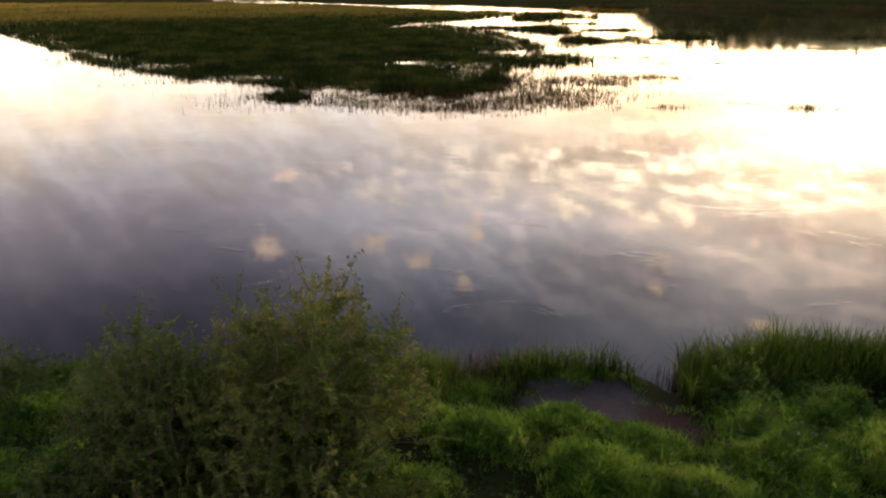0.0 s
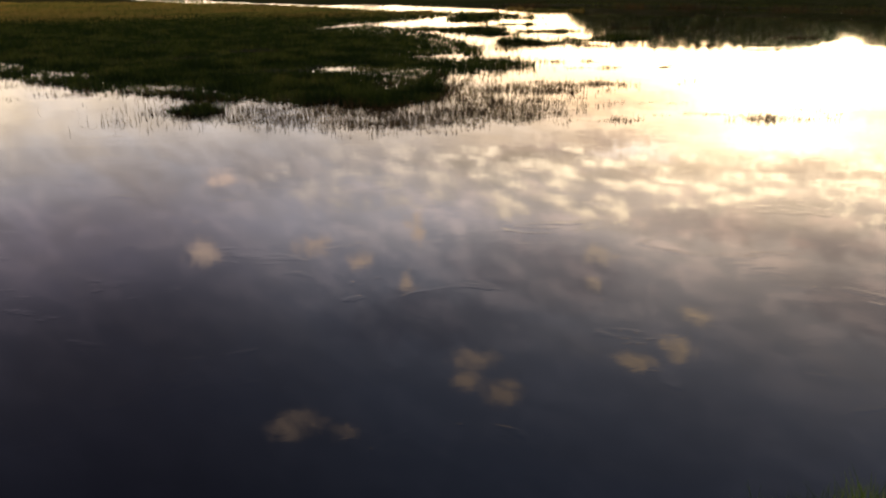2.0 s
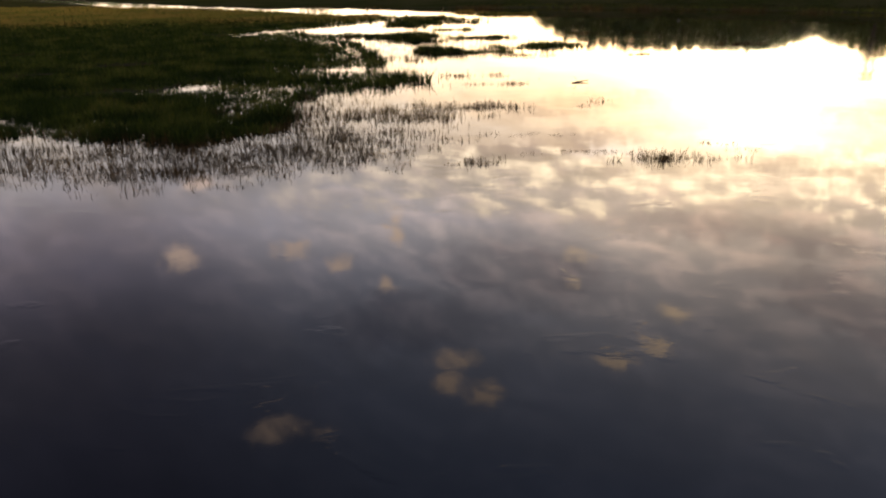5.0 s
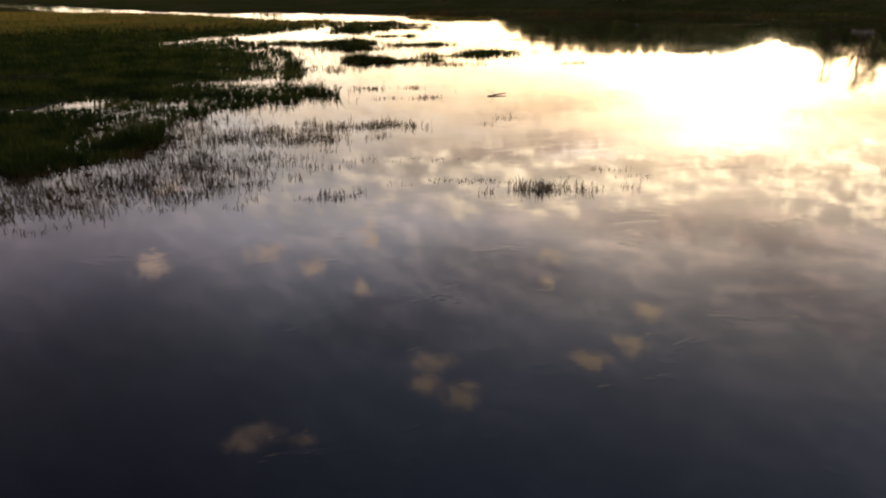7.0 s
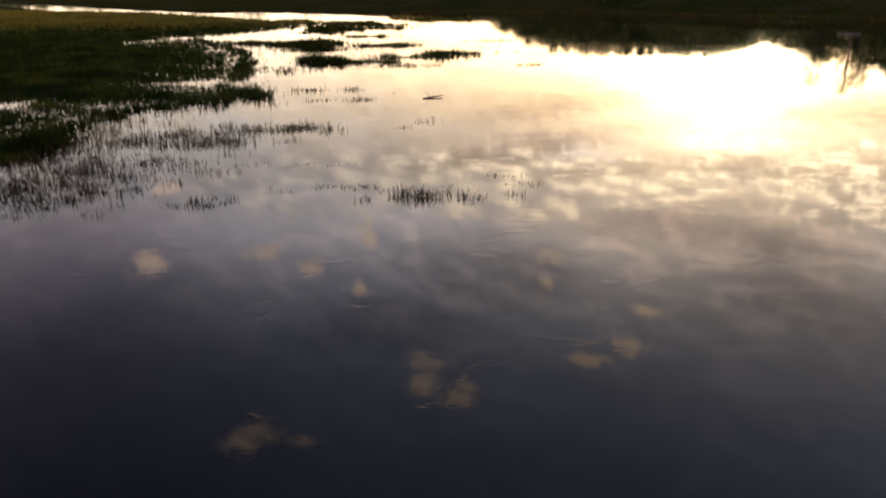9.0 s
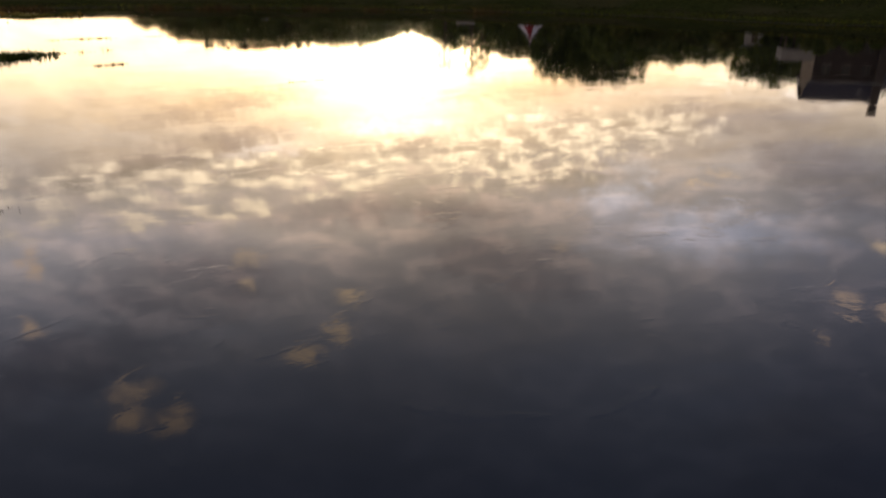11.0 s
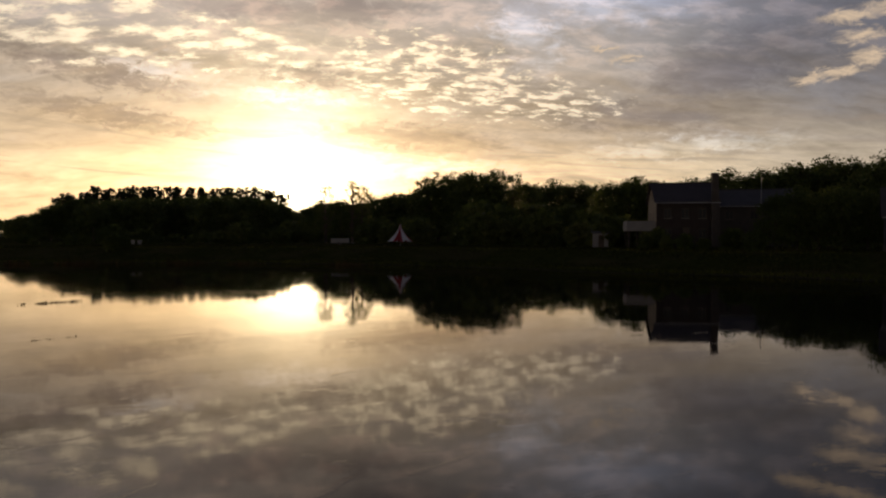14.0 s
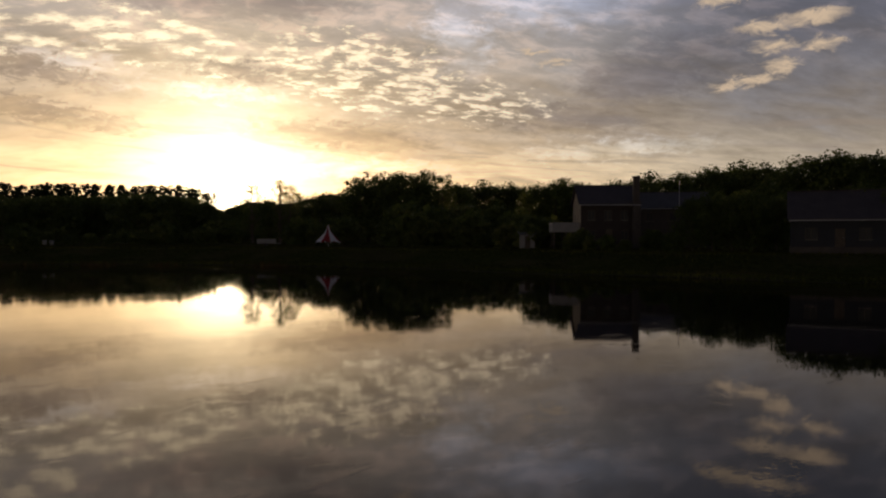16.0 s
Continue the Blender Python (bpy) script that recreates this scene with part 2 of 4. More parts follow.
SKY_STRENGTH = 0.14
build_sky()
sun = new("sun", bpy.data.lights.new("sun", "SUN"))
sun.data.energy, sun.data.angle, sun.data.color = 2.0, radians(0.5), (1.0, 0.66, 0.36)
sun.matrix_world = look(tuple(sun_dir * 300), (0, 0, 0))

# ---- materials ----
def material(name):
    mat = bpy.data.materials.new(name)
    mat.use_nodes = True
    k = Nodes(mat.node_tree)
    bsdf = k.add("ShaderNodeBsdfPrincipled")
    k.link(bsdf.outputs[0], k.add("ShaderNodeOutputMaterial").inputs[0])
    return mat, k, bsdf


def bump(k, bsdf, height, strength, distance):
    n = k.add("ShaderNodeBump")
    n.inputs["Strength"].default_value, n.inputs["Distance"].default_value = strength, distance
    k.link(height, n.inputs["Height"])
    k.link(n.outputs[0], bsdf.inputs["Normal"])


def plain(name, colour, rough=0.8, vary=0.25, size=3.0, relief=0.0, second=None):
    """A surface of one colour (or two, in patches), with grain and stains."""
    mat, k, bsdf = material(name)
    pos = k.add("ShaderNodeTexCoord").outputs["Object"]
    a = k.noise(pos, size, 6, 0.65)
    b = k.noise(pos, size * 7, 4, 0.6)
    f = k.m("ADD", k.m("MULTIPLY", a, 0.65), k.m("MULTIPLY", b, 0.35))
    dark = tuple(c * (1 - vary) for c in (second or colour))
    light = tuple(min(1, c * (1 + vary)) for c in colour)
    k.link(k.mix(k.map(f, 0.32, 0.68), dark, light), bsdf.inputs["Base Color"])
    bsdf.inputs["Roughness"].default_value = rough
    if relief:
        bump(k, bsdf, b, 0.6, relief)
    return mat


def leafy(name, stops, patch=0.6, see_through=0.35, rough=0.6):
    """Blades and leaves: each one its own tint, patches of other tints, some light passing through."""
    mat, k, bsdf = material(name)
    geo = k.add("ShaderNodeNewGeometry")
    own = geo.outputs["Random Per Island"]
    area = k.noise(geo.outputs["Position"], patch, 4, 0.6)
    f = k.m("ADD", k.m("MULTIPLY", own, 0.4), k.m("MULTIPLY", k.map(area, 0.34, 0.66), 0.6))
    col = k.ramp(f, stops)
    k.link(col, bsdf.inputs["Base Color"])
    bsdf.inputs["Roughness"].default_value = rough
    bsdf.inputs["Specular IOR Level"].default_value = 0.08
    thin = k.add("ShaderNodeBsdfTranslucent")
    k.link(col, thin.inputs[0])
    both = k.add("ShaderNodeMixShader")
    both.inputs[0].default_value = see_through
    k.link(bsdf.outputs[0], both.inputs[1])
    k.link(thin.outputs[0], both.inputs[2])
    k.link(both.outputs[0], k.t.nodes["Material Output"].inputs[0])
    return mat


def water_material():
    mat, k, bsdf = material("river_water")
    pos = k.add("ShaderNodeNewGeometry").outputs["Position"]
    bsdf.inputs["Base Color"].default_value = (0.0030, 0.0032, 0.0034, 1)
    bsdf.inputs["Roughness"].default_value = 0.6
    bsdf.inputs["Specular IOR Level"].default_value = 0.0
    stretched = k.v("MULTIPLY", pos, (0.6, 1.0, 1.0))
    swell = k.noise(stretched, 0.45, 2, 0.5, 0.3)
    ripple = k.noise(stretched, 5.0, 3, 0.55, 0.8)
    gust = k.map(k.noise(pos, 0.11, 3, 0.6), 0.46, 0.70)
    eddy = k.m("MULTIPLY", k.map(k.noise(stretched, 1.1, 3, 0.6, 1.2), 0.60, 0.70), k.noise(stretched, 10.0, 2, 0.5, 0.5))   # small curls on the current
    h = k.m("ADD", k.m("MULTIPLY", swell, 0.34), k.m("MULTIPLY", ripple, k.m("ADD", k.m("MULTIPLY", gust, 0.08), 0.016)))
    _, far_off, _ = k.xyz(pos)
    h = k.m("ADD", h, k.m("MULTIPLY", eddy, k.map(far_off, 22.0, 50.0, 0.15, 0.0)))   # the far water lies sheltered
    n = k.add("ShaderNodeBump")
    n.inputs["Strength"].default_value, n.inputs["Distance"].default_value = 1.0, 0.012
    k.link(h, n.inputs["Height"])
    gloss = k.add("ShaderNodeBsdfAnisotropic")
    gloss.inputs["Color"].default_value = (1.0, 0.97, 0.94, 1)
    gloss.inputs["Roughness"].default_value = 0.032
    k.link(n.outputs[0], gloss.inputs["Normal"])
    fres = k.add("ShaderNodeFresnel")
    fres.inputs[0].default_value = 1.33
    both = k.add("ShaderNodeMixShader")
    k.link(k.m("POWER", fres.outputs[0], 0.98), both.inputs[0])
    k.link(bsdf.outputs[0], both.inputs[1])
    k.link(gloss.outputs[0], both.inputs[2])
    k.link(both.outputs[0], k.t.nodes["Material Output"].inputs[0])
    return mat


def ground_material():
    """Dark soil and moss, short turf on the rises, bare grey sand in the trodden hollow."""
    mat, k, bsdf = material("bank_soil")
    pos = k.add("ShaderNodeNewGeometry").outputs["Position"]
    a = k.noise(pos, 0.08, 5, 0.6)
    b = k.noise(pos, 1.7, 5, 0.65)
    c = k.noise(pos, 22.0, 4, 0.65)
    turf = k.mix(k.map(b, 0.3, 0.7), (0.020, 0.024, 0.006), (0.044, 0.048, 0.012))
    turf = k.mix(k.map(a, 0.42, 0.62, 0.0, 0.7), turf, (0.058, 0.050, 0.020))
    mud = k.mix(c, (0.045, 0.036, 0.028), (0.10, 0.082, 0.062))
    _, _, z = k.xyz(pos)
    col = k.mix(k.map(k.m("ADD", z, k.m("MULTIPLY", k.m("SUBTRACT", b, 0.5), 0.3)), -0.08, 0.10), mud, turf)
    spot = k.v("LENGTH", k.v("MULTIPLY", k.v("SUBTRACT", k.v("ADD", pos, k.scale(k.noise(pos, 3.0, 4, 0.6, out="Color"), 0.35)),
                                             (1.45, 5.6, 0.4)), (1.6, 2.0, 0.0)), out=1)
    sand = k.mix(c, (0.060, 0.047, 0.040), (0.135, 0.104, 0.086))
    col = k.mix(k.map(spot, 0.75, 1.05, 1.0, 0.0), col, sand)
    trod = k.v("LENGTH", k.v("MULTIPLY", k.v("SUBTRACT", pos, (1.93, 5.0, 0.4)), (4.0, 2.2, 0.0)), out=1)
    col = k.mix(k.map(k.m("ADD", trod, k.m("MULTIPLY", k.m("SUBTRACT", b, 0.5), 0.8)), 0.7, 1.1, 1.0, 0.0), col, k.mix(c, (0.055, 0.032, 0.022), (0.12, 0.072, 0.05)))
    k.link(col, bsdf.inputs["Base Color"])
    bsdf.inputs["Roughness"].default_value = 1.0
    bsdf.inputs["Specular IOR Level"].default_value = 0.0
    bump(k, bsdf, k.m("ADD", b, k.m("MULTIPLY", c, 0.3)), 0.7, 0.05)
    return mat


M_WATER = water_material()
M_GROUND = ground_material()
M_GRASS = leafy("bank_grass", [(0.0, (0.034, 0.078, 0.010)), (0.4, (0.112, 0.205, 0.021)), (0.75, (0.235, 0.36, 0.041)), (1.0, (0.43, 0.44, 0.09))], 2.4, 0.5)
# the bank grass darkened: the stand's shaded, backlit side is in the colour
M_SHORE_BACKLIT = leafy("backlit_shore_grass", [(0.0, (0.026, 0.050, 0.007)), (0.4, (0.066, 0.110, 0.013)), (0.8, (0.125, 0.18, 0.022)), (1.0, (0.24, 0.23, 0.055))], 2.0, 0.4)
M_HERB = leafy("herb_leaves", [(0.0, (0.024, 0.05, 0.010)), (0.6, (0.055, 0.10, 0.018)), (1.0, (0.10, 0.15, 0.03))], 1.5, 0.3)
M_STRAW = leafy("dry_stalks", [(0.0, (0.10, 0.065, 0.035)), (1.0, (0.28, 0.20, 0.11))], 2.0, 0.2)
M_WILLOW = leafy("willow_leaves", [(0.0, (0.048, 0.082, 0.012)), (0.5, (0.135, 0.18, 0.03)), (1.0, (0.32, 0.28, 0.065))], 1.8, 0.5)
M_WILLOW_GREY = leafy("grey_willow_leaves", [(0.0, (0.035, 0.065, 0.012)), (0.5, (0.075, 0.12, 0.022)), (1.0, (0.16, 0.20, 0.045))], 1.8, 0.5)
M_SEDGE = leafy("sedge", [(0.0, (0.010, 0.016, 0.003)), (0.35, (0.019, 0.031, 0.005)), (0.7, (0.048, 0.064, 0.010)), (1.0, (0.12, 0.10, 0.022))], 0.45, 0.3, 0.85)
M_FAR_TURF = leafy("far_turf", [(0.0, (0.016, 0.019, 0.005)), (0.6, (0.034, 0.036, 0.009)), (1.0, (0.075, 0.064, 0.018))], 0.06, 0.25, 0.9)
M_EDGE_TURF = leafy("edge_turf", [(0.0, (0.030, 0.038, 0.006)), (0.6, (0.058, 0.066, 0.010)), (1.0, (0.11, 0.10, 0.02))], 0.1, 0.3, 0.9)
M_MEADOW = leafy("ripe_meadow", [(0.0, (0.09, 0.11, 0.02)), (0.5, (0.22, 0.18, 0.035)), (1.0, (0.34, 0.20, 0.05))], 0.08, 0.3, 0.9)
M_REED = leafy("reed", [(0.0, (0.026, 0.016, 0.006)), (0.6, (0.066, 0.041, 0.014)), (1.0, (0.14, 0.082, 0.026))], 0.3, 0.1, 0.9)
M_LEAF_DARK = leafy("oak_leaves", [(0.0, (0.042, 0.056, 0.014)), (0.6, (0.085, 0.11, 0.028)), (1.0, (0.15, 0.155, 0.045))], 0.15, 0.3)
M_LEAF_LIGHT = leafy("birch_leaves", [(0.0, (0.05, 0.065, 0.016)), (0.6, (0.10, 0.12, 0.03)), (1.0, (0.17, 0.16, 0.05))], 0.15, 0.4)
M_NEEDLE = leafy("pine_needles", [(0.0, (0.012, 0.02, 0.010)), (1.0, (0.035, 0.05, 0.022))], 0.1, 0.1)
M_BARK = plain("bark", (0.10, 0.075, 0.055), 0.95, 0.4, 2.0, 0.02)
M_TWIG = plain("twig", (0.12, 0.085, 0.055), 0.85, 0.3, 6.0)
M_PINE_BARK = plain("pine_bark", (0.16, 0.09, 0.055), 0.95, 0.4, 1.0, 0.02)
M_PLASTER = plain("cream_plaster", (0.20, 0.165, 0.125), 0.9, 0.12, 0.8, 0.005)
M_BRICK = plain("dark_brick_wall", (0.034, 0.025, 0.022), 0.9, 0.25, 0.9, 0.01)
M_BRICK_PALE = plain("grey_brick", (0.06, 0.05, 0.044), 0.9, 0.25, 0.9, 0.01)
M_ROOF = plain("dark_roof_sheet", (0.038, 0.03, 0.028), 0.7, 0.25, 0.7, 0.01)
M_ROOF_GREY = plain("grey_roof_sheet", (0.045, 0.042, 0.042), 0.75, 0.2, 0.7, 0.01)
M_WHITE = plain("weathered_white_paint", (0.20, 0.19, 0.185), 0.7, 0.08, 1.2)
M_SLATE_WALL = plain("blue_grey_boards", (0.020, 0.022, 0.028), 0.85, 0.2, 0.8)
M_STONE = plain("pale_stone_base", (0.16, 0.145, 0.13), 0.95, 0.2, 1.2, 0.02)
M_WOODEN = plain("weathered_wood", (0.075, 0.058, 0.044), 0.9, 0.3, 1.5, 0.01)
M_RED = plain("red_canvas", (0.36, 0.035, 0.04), 0.8, 0.12, 1.0)
M_CANVAS = plain("white_canvas", (0.78, 0.77, 0.80), 0.8, 0.06, 1.0)
M_STEEL = plain("grey_steel", (0.25, 0.25, 0.26), 0.5, 0.15, 2.0)
_glass, _k, _b = material("window_glass")
_b.inputs["Base Color"].default_value = (0.02, 0.022, 0.026, 1)
_b.inputs["Roughness"].default_value = 0.3
_b.inputs["Specular IOR Level"].default_value = 0.2
_k.link(_k.mix(_k.noise(_k.add("ShaderNodeTexCoord").outputs["Object"], 2.0), (0.015, 0.017, 0.02), (0.035, 0.036, 0.04)), _b.inputs["Base Color"])
M_GLASS = _glass

# ---- land and water ----
rng = np.random.default_rng(7)


def smooth(a, b, x):
    t = np.clip((x - a) / (b - a), 0, 1)
    return t * t * (3 - 2 * t)


def wave(x, y, f, s):
    """Cheap rolling noise, about -1 to 1."""
    return (np.sin(x * f + s) * np.cos(y * f * 1.13 + 2.1 * s) + 0.6 * np.sin(x * f * 1.9 - y * f * 1.3 + 3.7 * s)
            + 0.4 * np.cos(x * f * 2.7 + y * f * 3.1 - 1.3 * s)) / 2.0


NEAR_BANK = [(-400, -70), (-60, -2), (-15, 5.2), (-5, 5.9), (-1, 6.1), (1.9, 6.05), (2.15, 5.6), (2.4, 6.05), (6, 6.2), (12, 4.6), (25, 0.5), (60, -14), (400, -160)]
FAR_BANK = [(-900, 800), (-200, 400), (-80, 240), (-50, 192), (-27, 155), (-12, 139), (14, 131), (37, 126), (55, 112), (66, 100), (77, 80), (82, 58), (82, 44), (85, 28), (92, 0), (100, -60), (260, -500)]
MARSH = [(-130, 160), (-100, 112), (-60, 84), (-36, 59.5), (-27.6, 49), (-20.8, 40.7), (-16.7, 34.8), (-10, 29.2), (-4.7, 26.6), (-1.7, 25.8), (0.5, 25), (1.9, 26),
         (2.2, 29.5), (3, 33), (5.8, 34.6), (7.4, 36.5), (5.4, 39), (5.6, 43), (5.4, 49), (4.8, 55), (3.4, 59.5), (-0.6, 69), (-1.5, 73), (2.2, 77), (5.4, 83), (8.2, 88), (8, 98), (2, 104),
         (-2, 111), (-12, 126), (-27, 142), (-48, 176), (-75, 222), (-150, 300)]
# reed islets and open pools: x, y, half length, half breadth
ISLETS = [(8.0, 62.3, 2.6, 1.6), (9.3, 49.4, 1.3, 1.4), (11.8, 48.5, 1.8, .7), (10.6, 82, 2.8, 1.8), (13.4, 60, 1.9, .7), (17.1, 52.8, 1.7, .5),
          (12.5, 93, 3.0, 1.4), (24, 101, 4.0, 1.0), (-5.4, 24.4, .5, .35)]
ISLETS += [(rng.uniform(5, 22), yy, rng.uniform(1.2, 3.0), rng.uniform(0.2, 0.45)) for yy in np.linspace(51, 108, 10)]
POOLS = [(-1.8, 35.4, .7, .8), (-3.6, 34.2, 1.0, .45), (-6.6, 43.5, 1.0, .8), (-4.9, 64.4, .8, .5), (-3.9, 66.3, .8, .5), (-2.8, 68.4, 1.0, .7), (-1.8, 70.6, 1.0, 1.2),
         (-9.5, 40, .5, .5), (3.8, 40.6, 2.2, .7), (0.6, 29.4, .35, .5), (-14, 50, .5, .6)]


def inside_distance(pts, x, y):
    """Distance to a closed outline, positive inside."""
    best = np.full(np.shape(x), 1e9)
    odd = np.zeros(np.shape(x), bool)
    for (ax, ay), (bx, by) in zip(pts, pts[1:] + pts[:1]):
        ux, uy = bx - ax, by - ay
        t = np.clip(((x - ax) * ux + (y - ay) * uy) / (ux * ux + uy * uy), 0, 1)
        best = np.minimum(best, np.hypot(x - ax - t * ux, y - ay - t * uy))
        if ay != by:
            odd ^= ((ay > y) != (by > y)) & (x < ax + (y - ay) * ux / (by - ay))
    return np.where(odd, best, -best)


NEAR_AREA = NEAR_BANK + [(400, -3000), (-400, -3000)]
FAR_AREA = FAR_BANK + [(3000, -3000), (3000, 3000), (-3000, 3000), (-3000, 420)]


def near_in(x, y):
    return inside_distance(NEAR_AREA, x, y) + 0.12 * wave(x, y, 2.3, 1.0)


def far_in(x, y):
    return inside_distance(FAR_AREA, x, y) + 1.2 * wave(x, y, 0.15, 2.0)


def marsh_in(x, y):
    """Metres inside the marsh's growth, its islets and out of its pools."""
    d = inside_distance(MARSH, x, y) + 0.5 * wave(x, y, 0.9, 3.0) + 0.35 * wave(x, y, 2.3, 1.7)
    for cx, cy, a, b in ISLETS:
        r = np.hypot((x - cx) / a, (y - cy) / b)
        d = np.maximum(d, (1 - r) * b + 0.38 * b * wave(x, y, 2.1, cx) + 0.2 * b * wave(x, y, 5.0, cy))
    for cx, cy, a, b in POOLS:
        r = np.hypot((x - cx) / a, (y - cy) / b) + 0.25 * wave(x, y, 1.9, cx)
        d = np.minimum(d, (r - 1) * b)
    return d


# tussocks on the near bank: x, y, radius, rise
TUSSOCKS = [(2.65, 5.68, 0.36, 0.20), (3.1, 5.75, 0.42, 0.24), (3.6, 5.78, 0.40, 0.25), (4.1, 5.8, 0.42, 0.24), (4.7, 5.75, 0.4, 0.14), (5.3, 5.6, 0.5, 0.2), (0.75, 5.9, 0.3, 0.13), (1.15, 5.95, 0.3, 0.12),
            (1.55, 5.98, 0.26, 0.10), (-0.2, 5.85, 0.30, 0.18), (0.95, 4.70, 0.42, 0.17), (1.5, 4.42, 0.42, 0.17), (0.30, 4.5, 0.4, 0.21), (2.55, 4.75, 0.42, 0.21), (3.2, 4.95, 0.45, 0.21),
            (2.4, 4.1, 0.5, 0.25), (3.15, 4.2, 0.45, 0.23), (1.05, 3.95, 0.45, 0.23), (1.75, 3.75, 0.4, 0.2)]
for _ in range(2600):
    tx, ty = rng.uniform(-7, 7.5), rng.uniform(1.0, 5.75)
    tr = rng.uniform(0.24, 0.56)
    if all(math.hypot(tx - a, ty - b) > 0.80 * (tr + c) for a, b, c, _ in TUSSOCKS) and math.hypot((tx - 1.35) / 0.7, (ty - 5.45) / 0.45) > 1.0 and math.hypot((tx - 1.95) / 0.32, (ty - 5.0) / 0.45) > 1.0:
        TUSSOCKS.append((tx, ty, tr, tr * rng.uniform(0.38, 0.6)))


def hummocks(x, y):
    """Rounded mounds that overlap, with notches between them."""
    z = np.zeros(np.shape(x))
    bx, by = x + 0.07 * wave(x, y, 5.0, 1.2), y + 0.07 * wave(x, y, 5.0, 4.4)
    for tx, ty, tr, th in TUSSOCKS:
        z = np.maximum(z, th * np.clip(1 - ((bx - tx) ** 2 + (by - ty) ** 2) / (1.25 * tr * tr), 0, 1) ** 0.7)
    return z * (1 + 0.22 * wave(x, y, 9.0, 2.7) + 0.14 * wave(x, y, 19.0, 0.4))


def height(x, y):
    near, far, marsh = near_in(x, y), far_in(x, y), inside_distance(MARSH, x, y)
    z = np.full(np.shape(x), -0.9)
    z = z + 0.88 * smooth(-3.0, 3.0, marsh) + 0.14 * smooth(3, 12, marsh)
    z = z + 0.97 * smooth(-0.7, 0.12, near) + 0.30 * smooth(0.1, 2.6, near) + 0.45 * smooth(2.6, 9, near)
    z = z - 0.03 * np.exp(-(((x - 1.62) / 0.75) ** 2 + ((y - 5.45) / 0.6) ** 2))
    for cx, cy, a, b in POOLS:
        z = z - 0.45 * (1 - smooth(1.0, 1.7, np.hypot((x - cx) / a, (y - cy) / b)))
    z = z + hummocks(x, y) * smooth(0.0, 0.4, near)
    terrace = 1.15 * smooth(-3.0, 1.5, far) + (0.3 * smooth(1.5, 9, far) + 1.55 * smooth(10, 13.5, far) + 0.4 * smooth(15, 60, far)) * (0.12 + 0.88 * smooth(-5, 45, x))
    bearing = np.degrees(np.arctan2(x - 18.2, y - 5.4))
    hill = 15.0 * smooth(190, 330, far) * smooth(12.0, 16.0, bearing) * smooth(44, 34, bearing) + 8.0 * smooth(120, 900, far)
    return z + terrace + hill + 0.10 * wave(x, y, 0.6, 4.0) * smooth(0, 4, far)


def grid_axis(dense_from, dense_to, step, reach, grow=1.12):
    a = list(np.arange(dense_from, dense_to, step))
    s, v = step, dense_to
    while v < reach:
        a.append(v)
        s *= grow
        v += s
    a.append(reach)
    s, v = step, dense_from
    while v > -reach:
        s *= grow
        v -= s
        a.append(max(v, -reach))
    return np.array(sorted(set(a)))


def mesh_of(name, verts, faces, mat, flat=False):
    """A mesh from arrays; all faces have the same number of corners."""
    verts, faces = np.asarray(verts, np.float32), np.asarray(faces, np.int32)
    me = bpy.data.meshes.new(name)
    me.vertices.add(len(verts))
    me.vertices.foreach_set("co", verts.ravel())
    me.loops.add(faces.size)
    me.loops.foreach_set("vertex_index", faces.ravel())
    me.polygons.add(len(faces))
    me.polygons.foreach_set("loop_start", np.arange(0, faces.size, faces.shape[1], dtype=np.int32))
    me.update(calc_edges=True)
    me.validate()
    if not flat:
        me.shade_smooth()
    me.materials.append(mat)
    return me


def sheet(name, mat, xs, ys, fn):
    gx, gy = np.meshgrid(xs, ys)
    gz = fn(gx, gy)
    nx, ny = len(xs), len(ys)
    verts = np.stack([gx.ravel(), gy.ravel(), gz.ravel()], 1)
    i = np.arange(nx * ny).reshape(ny, nx)
    faces = np.stack([i[:-1, :-1].ravel(), i[:-1, 1:].ravel(), i[1:, 1:].ravel(), i[1:, :-1].ravel()], 1)
    return new(name, mesh_of(name, verts, faces, mat))


ground = tagged(sheet("ground", M_GROUND, grid_axis(-7, 7, 0.08, 2800, 1.075), grid_axis(0.8, 6.7, 0.08, 2800, 1.05), height),
                "grassy river banks, mud flats and river bed", "ground", kind="structure")
water = tagged(sheet("water", M_WATER, np.array([-2800.0, 2800.0]), np.array([-2800.0, 2800.0]), lambda x, y: x * 0),
               "calm dark river water mirroring the sunset sky", "water", kind="structure")


# ---- growth ----
def blades(base, h, w, lean, turn, flop):
    """Grass blades as arrays: five corners and three triangles each. lean: how far the tip goes sideways, turn: to which side."""
    n = len(base)
    side = np.stack([-np.sin(flop), np.cos(flop), np.zeros(n)], 1) * (w / 2)[:, None]
    way = np.stack([np.cos(turn), np.sin(turn), np.zeros(n)], 1)
    upv = np.array([0, 0, 1.0])
    mid = base + way * (lean * h * 0.32)[:, None] + upv * (h * 0.58)[:, None]
    tip = base + way * (lean * h)[:, None] + upv * (h * np.sqrt(np.clip(1 - 0.6 * lean ** 2, 0.15, 1)))[:, None]
    v = np.stack([base - side, base + side, mid - side * 0.8, mid + side * 0.8, tip], 1).reshape(-1, 3)
    f = (np.arange(n) * 5)[:, None, None] + np.array([[0, 1, 3], [0, 3, 2], [2, 3, 4]])[None]
    return v, f.reshape(-1, 3)


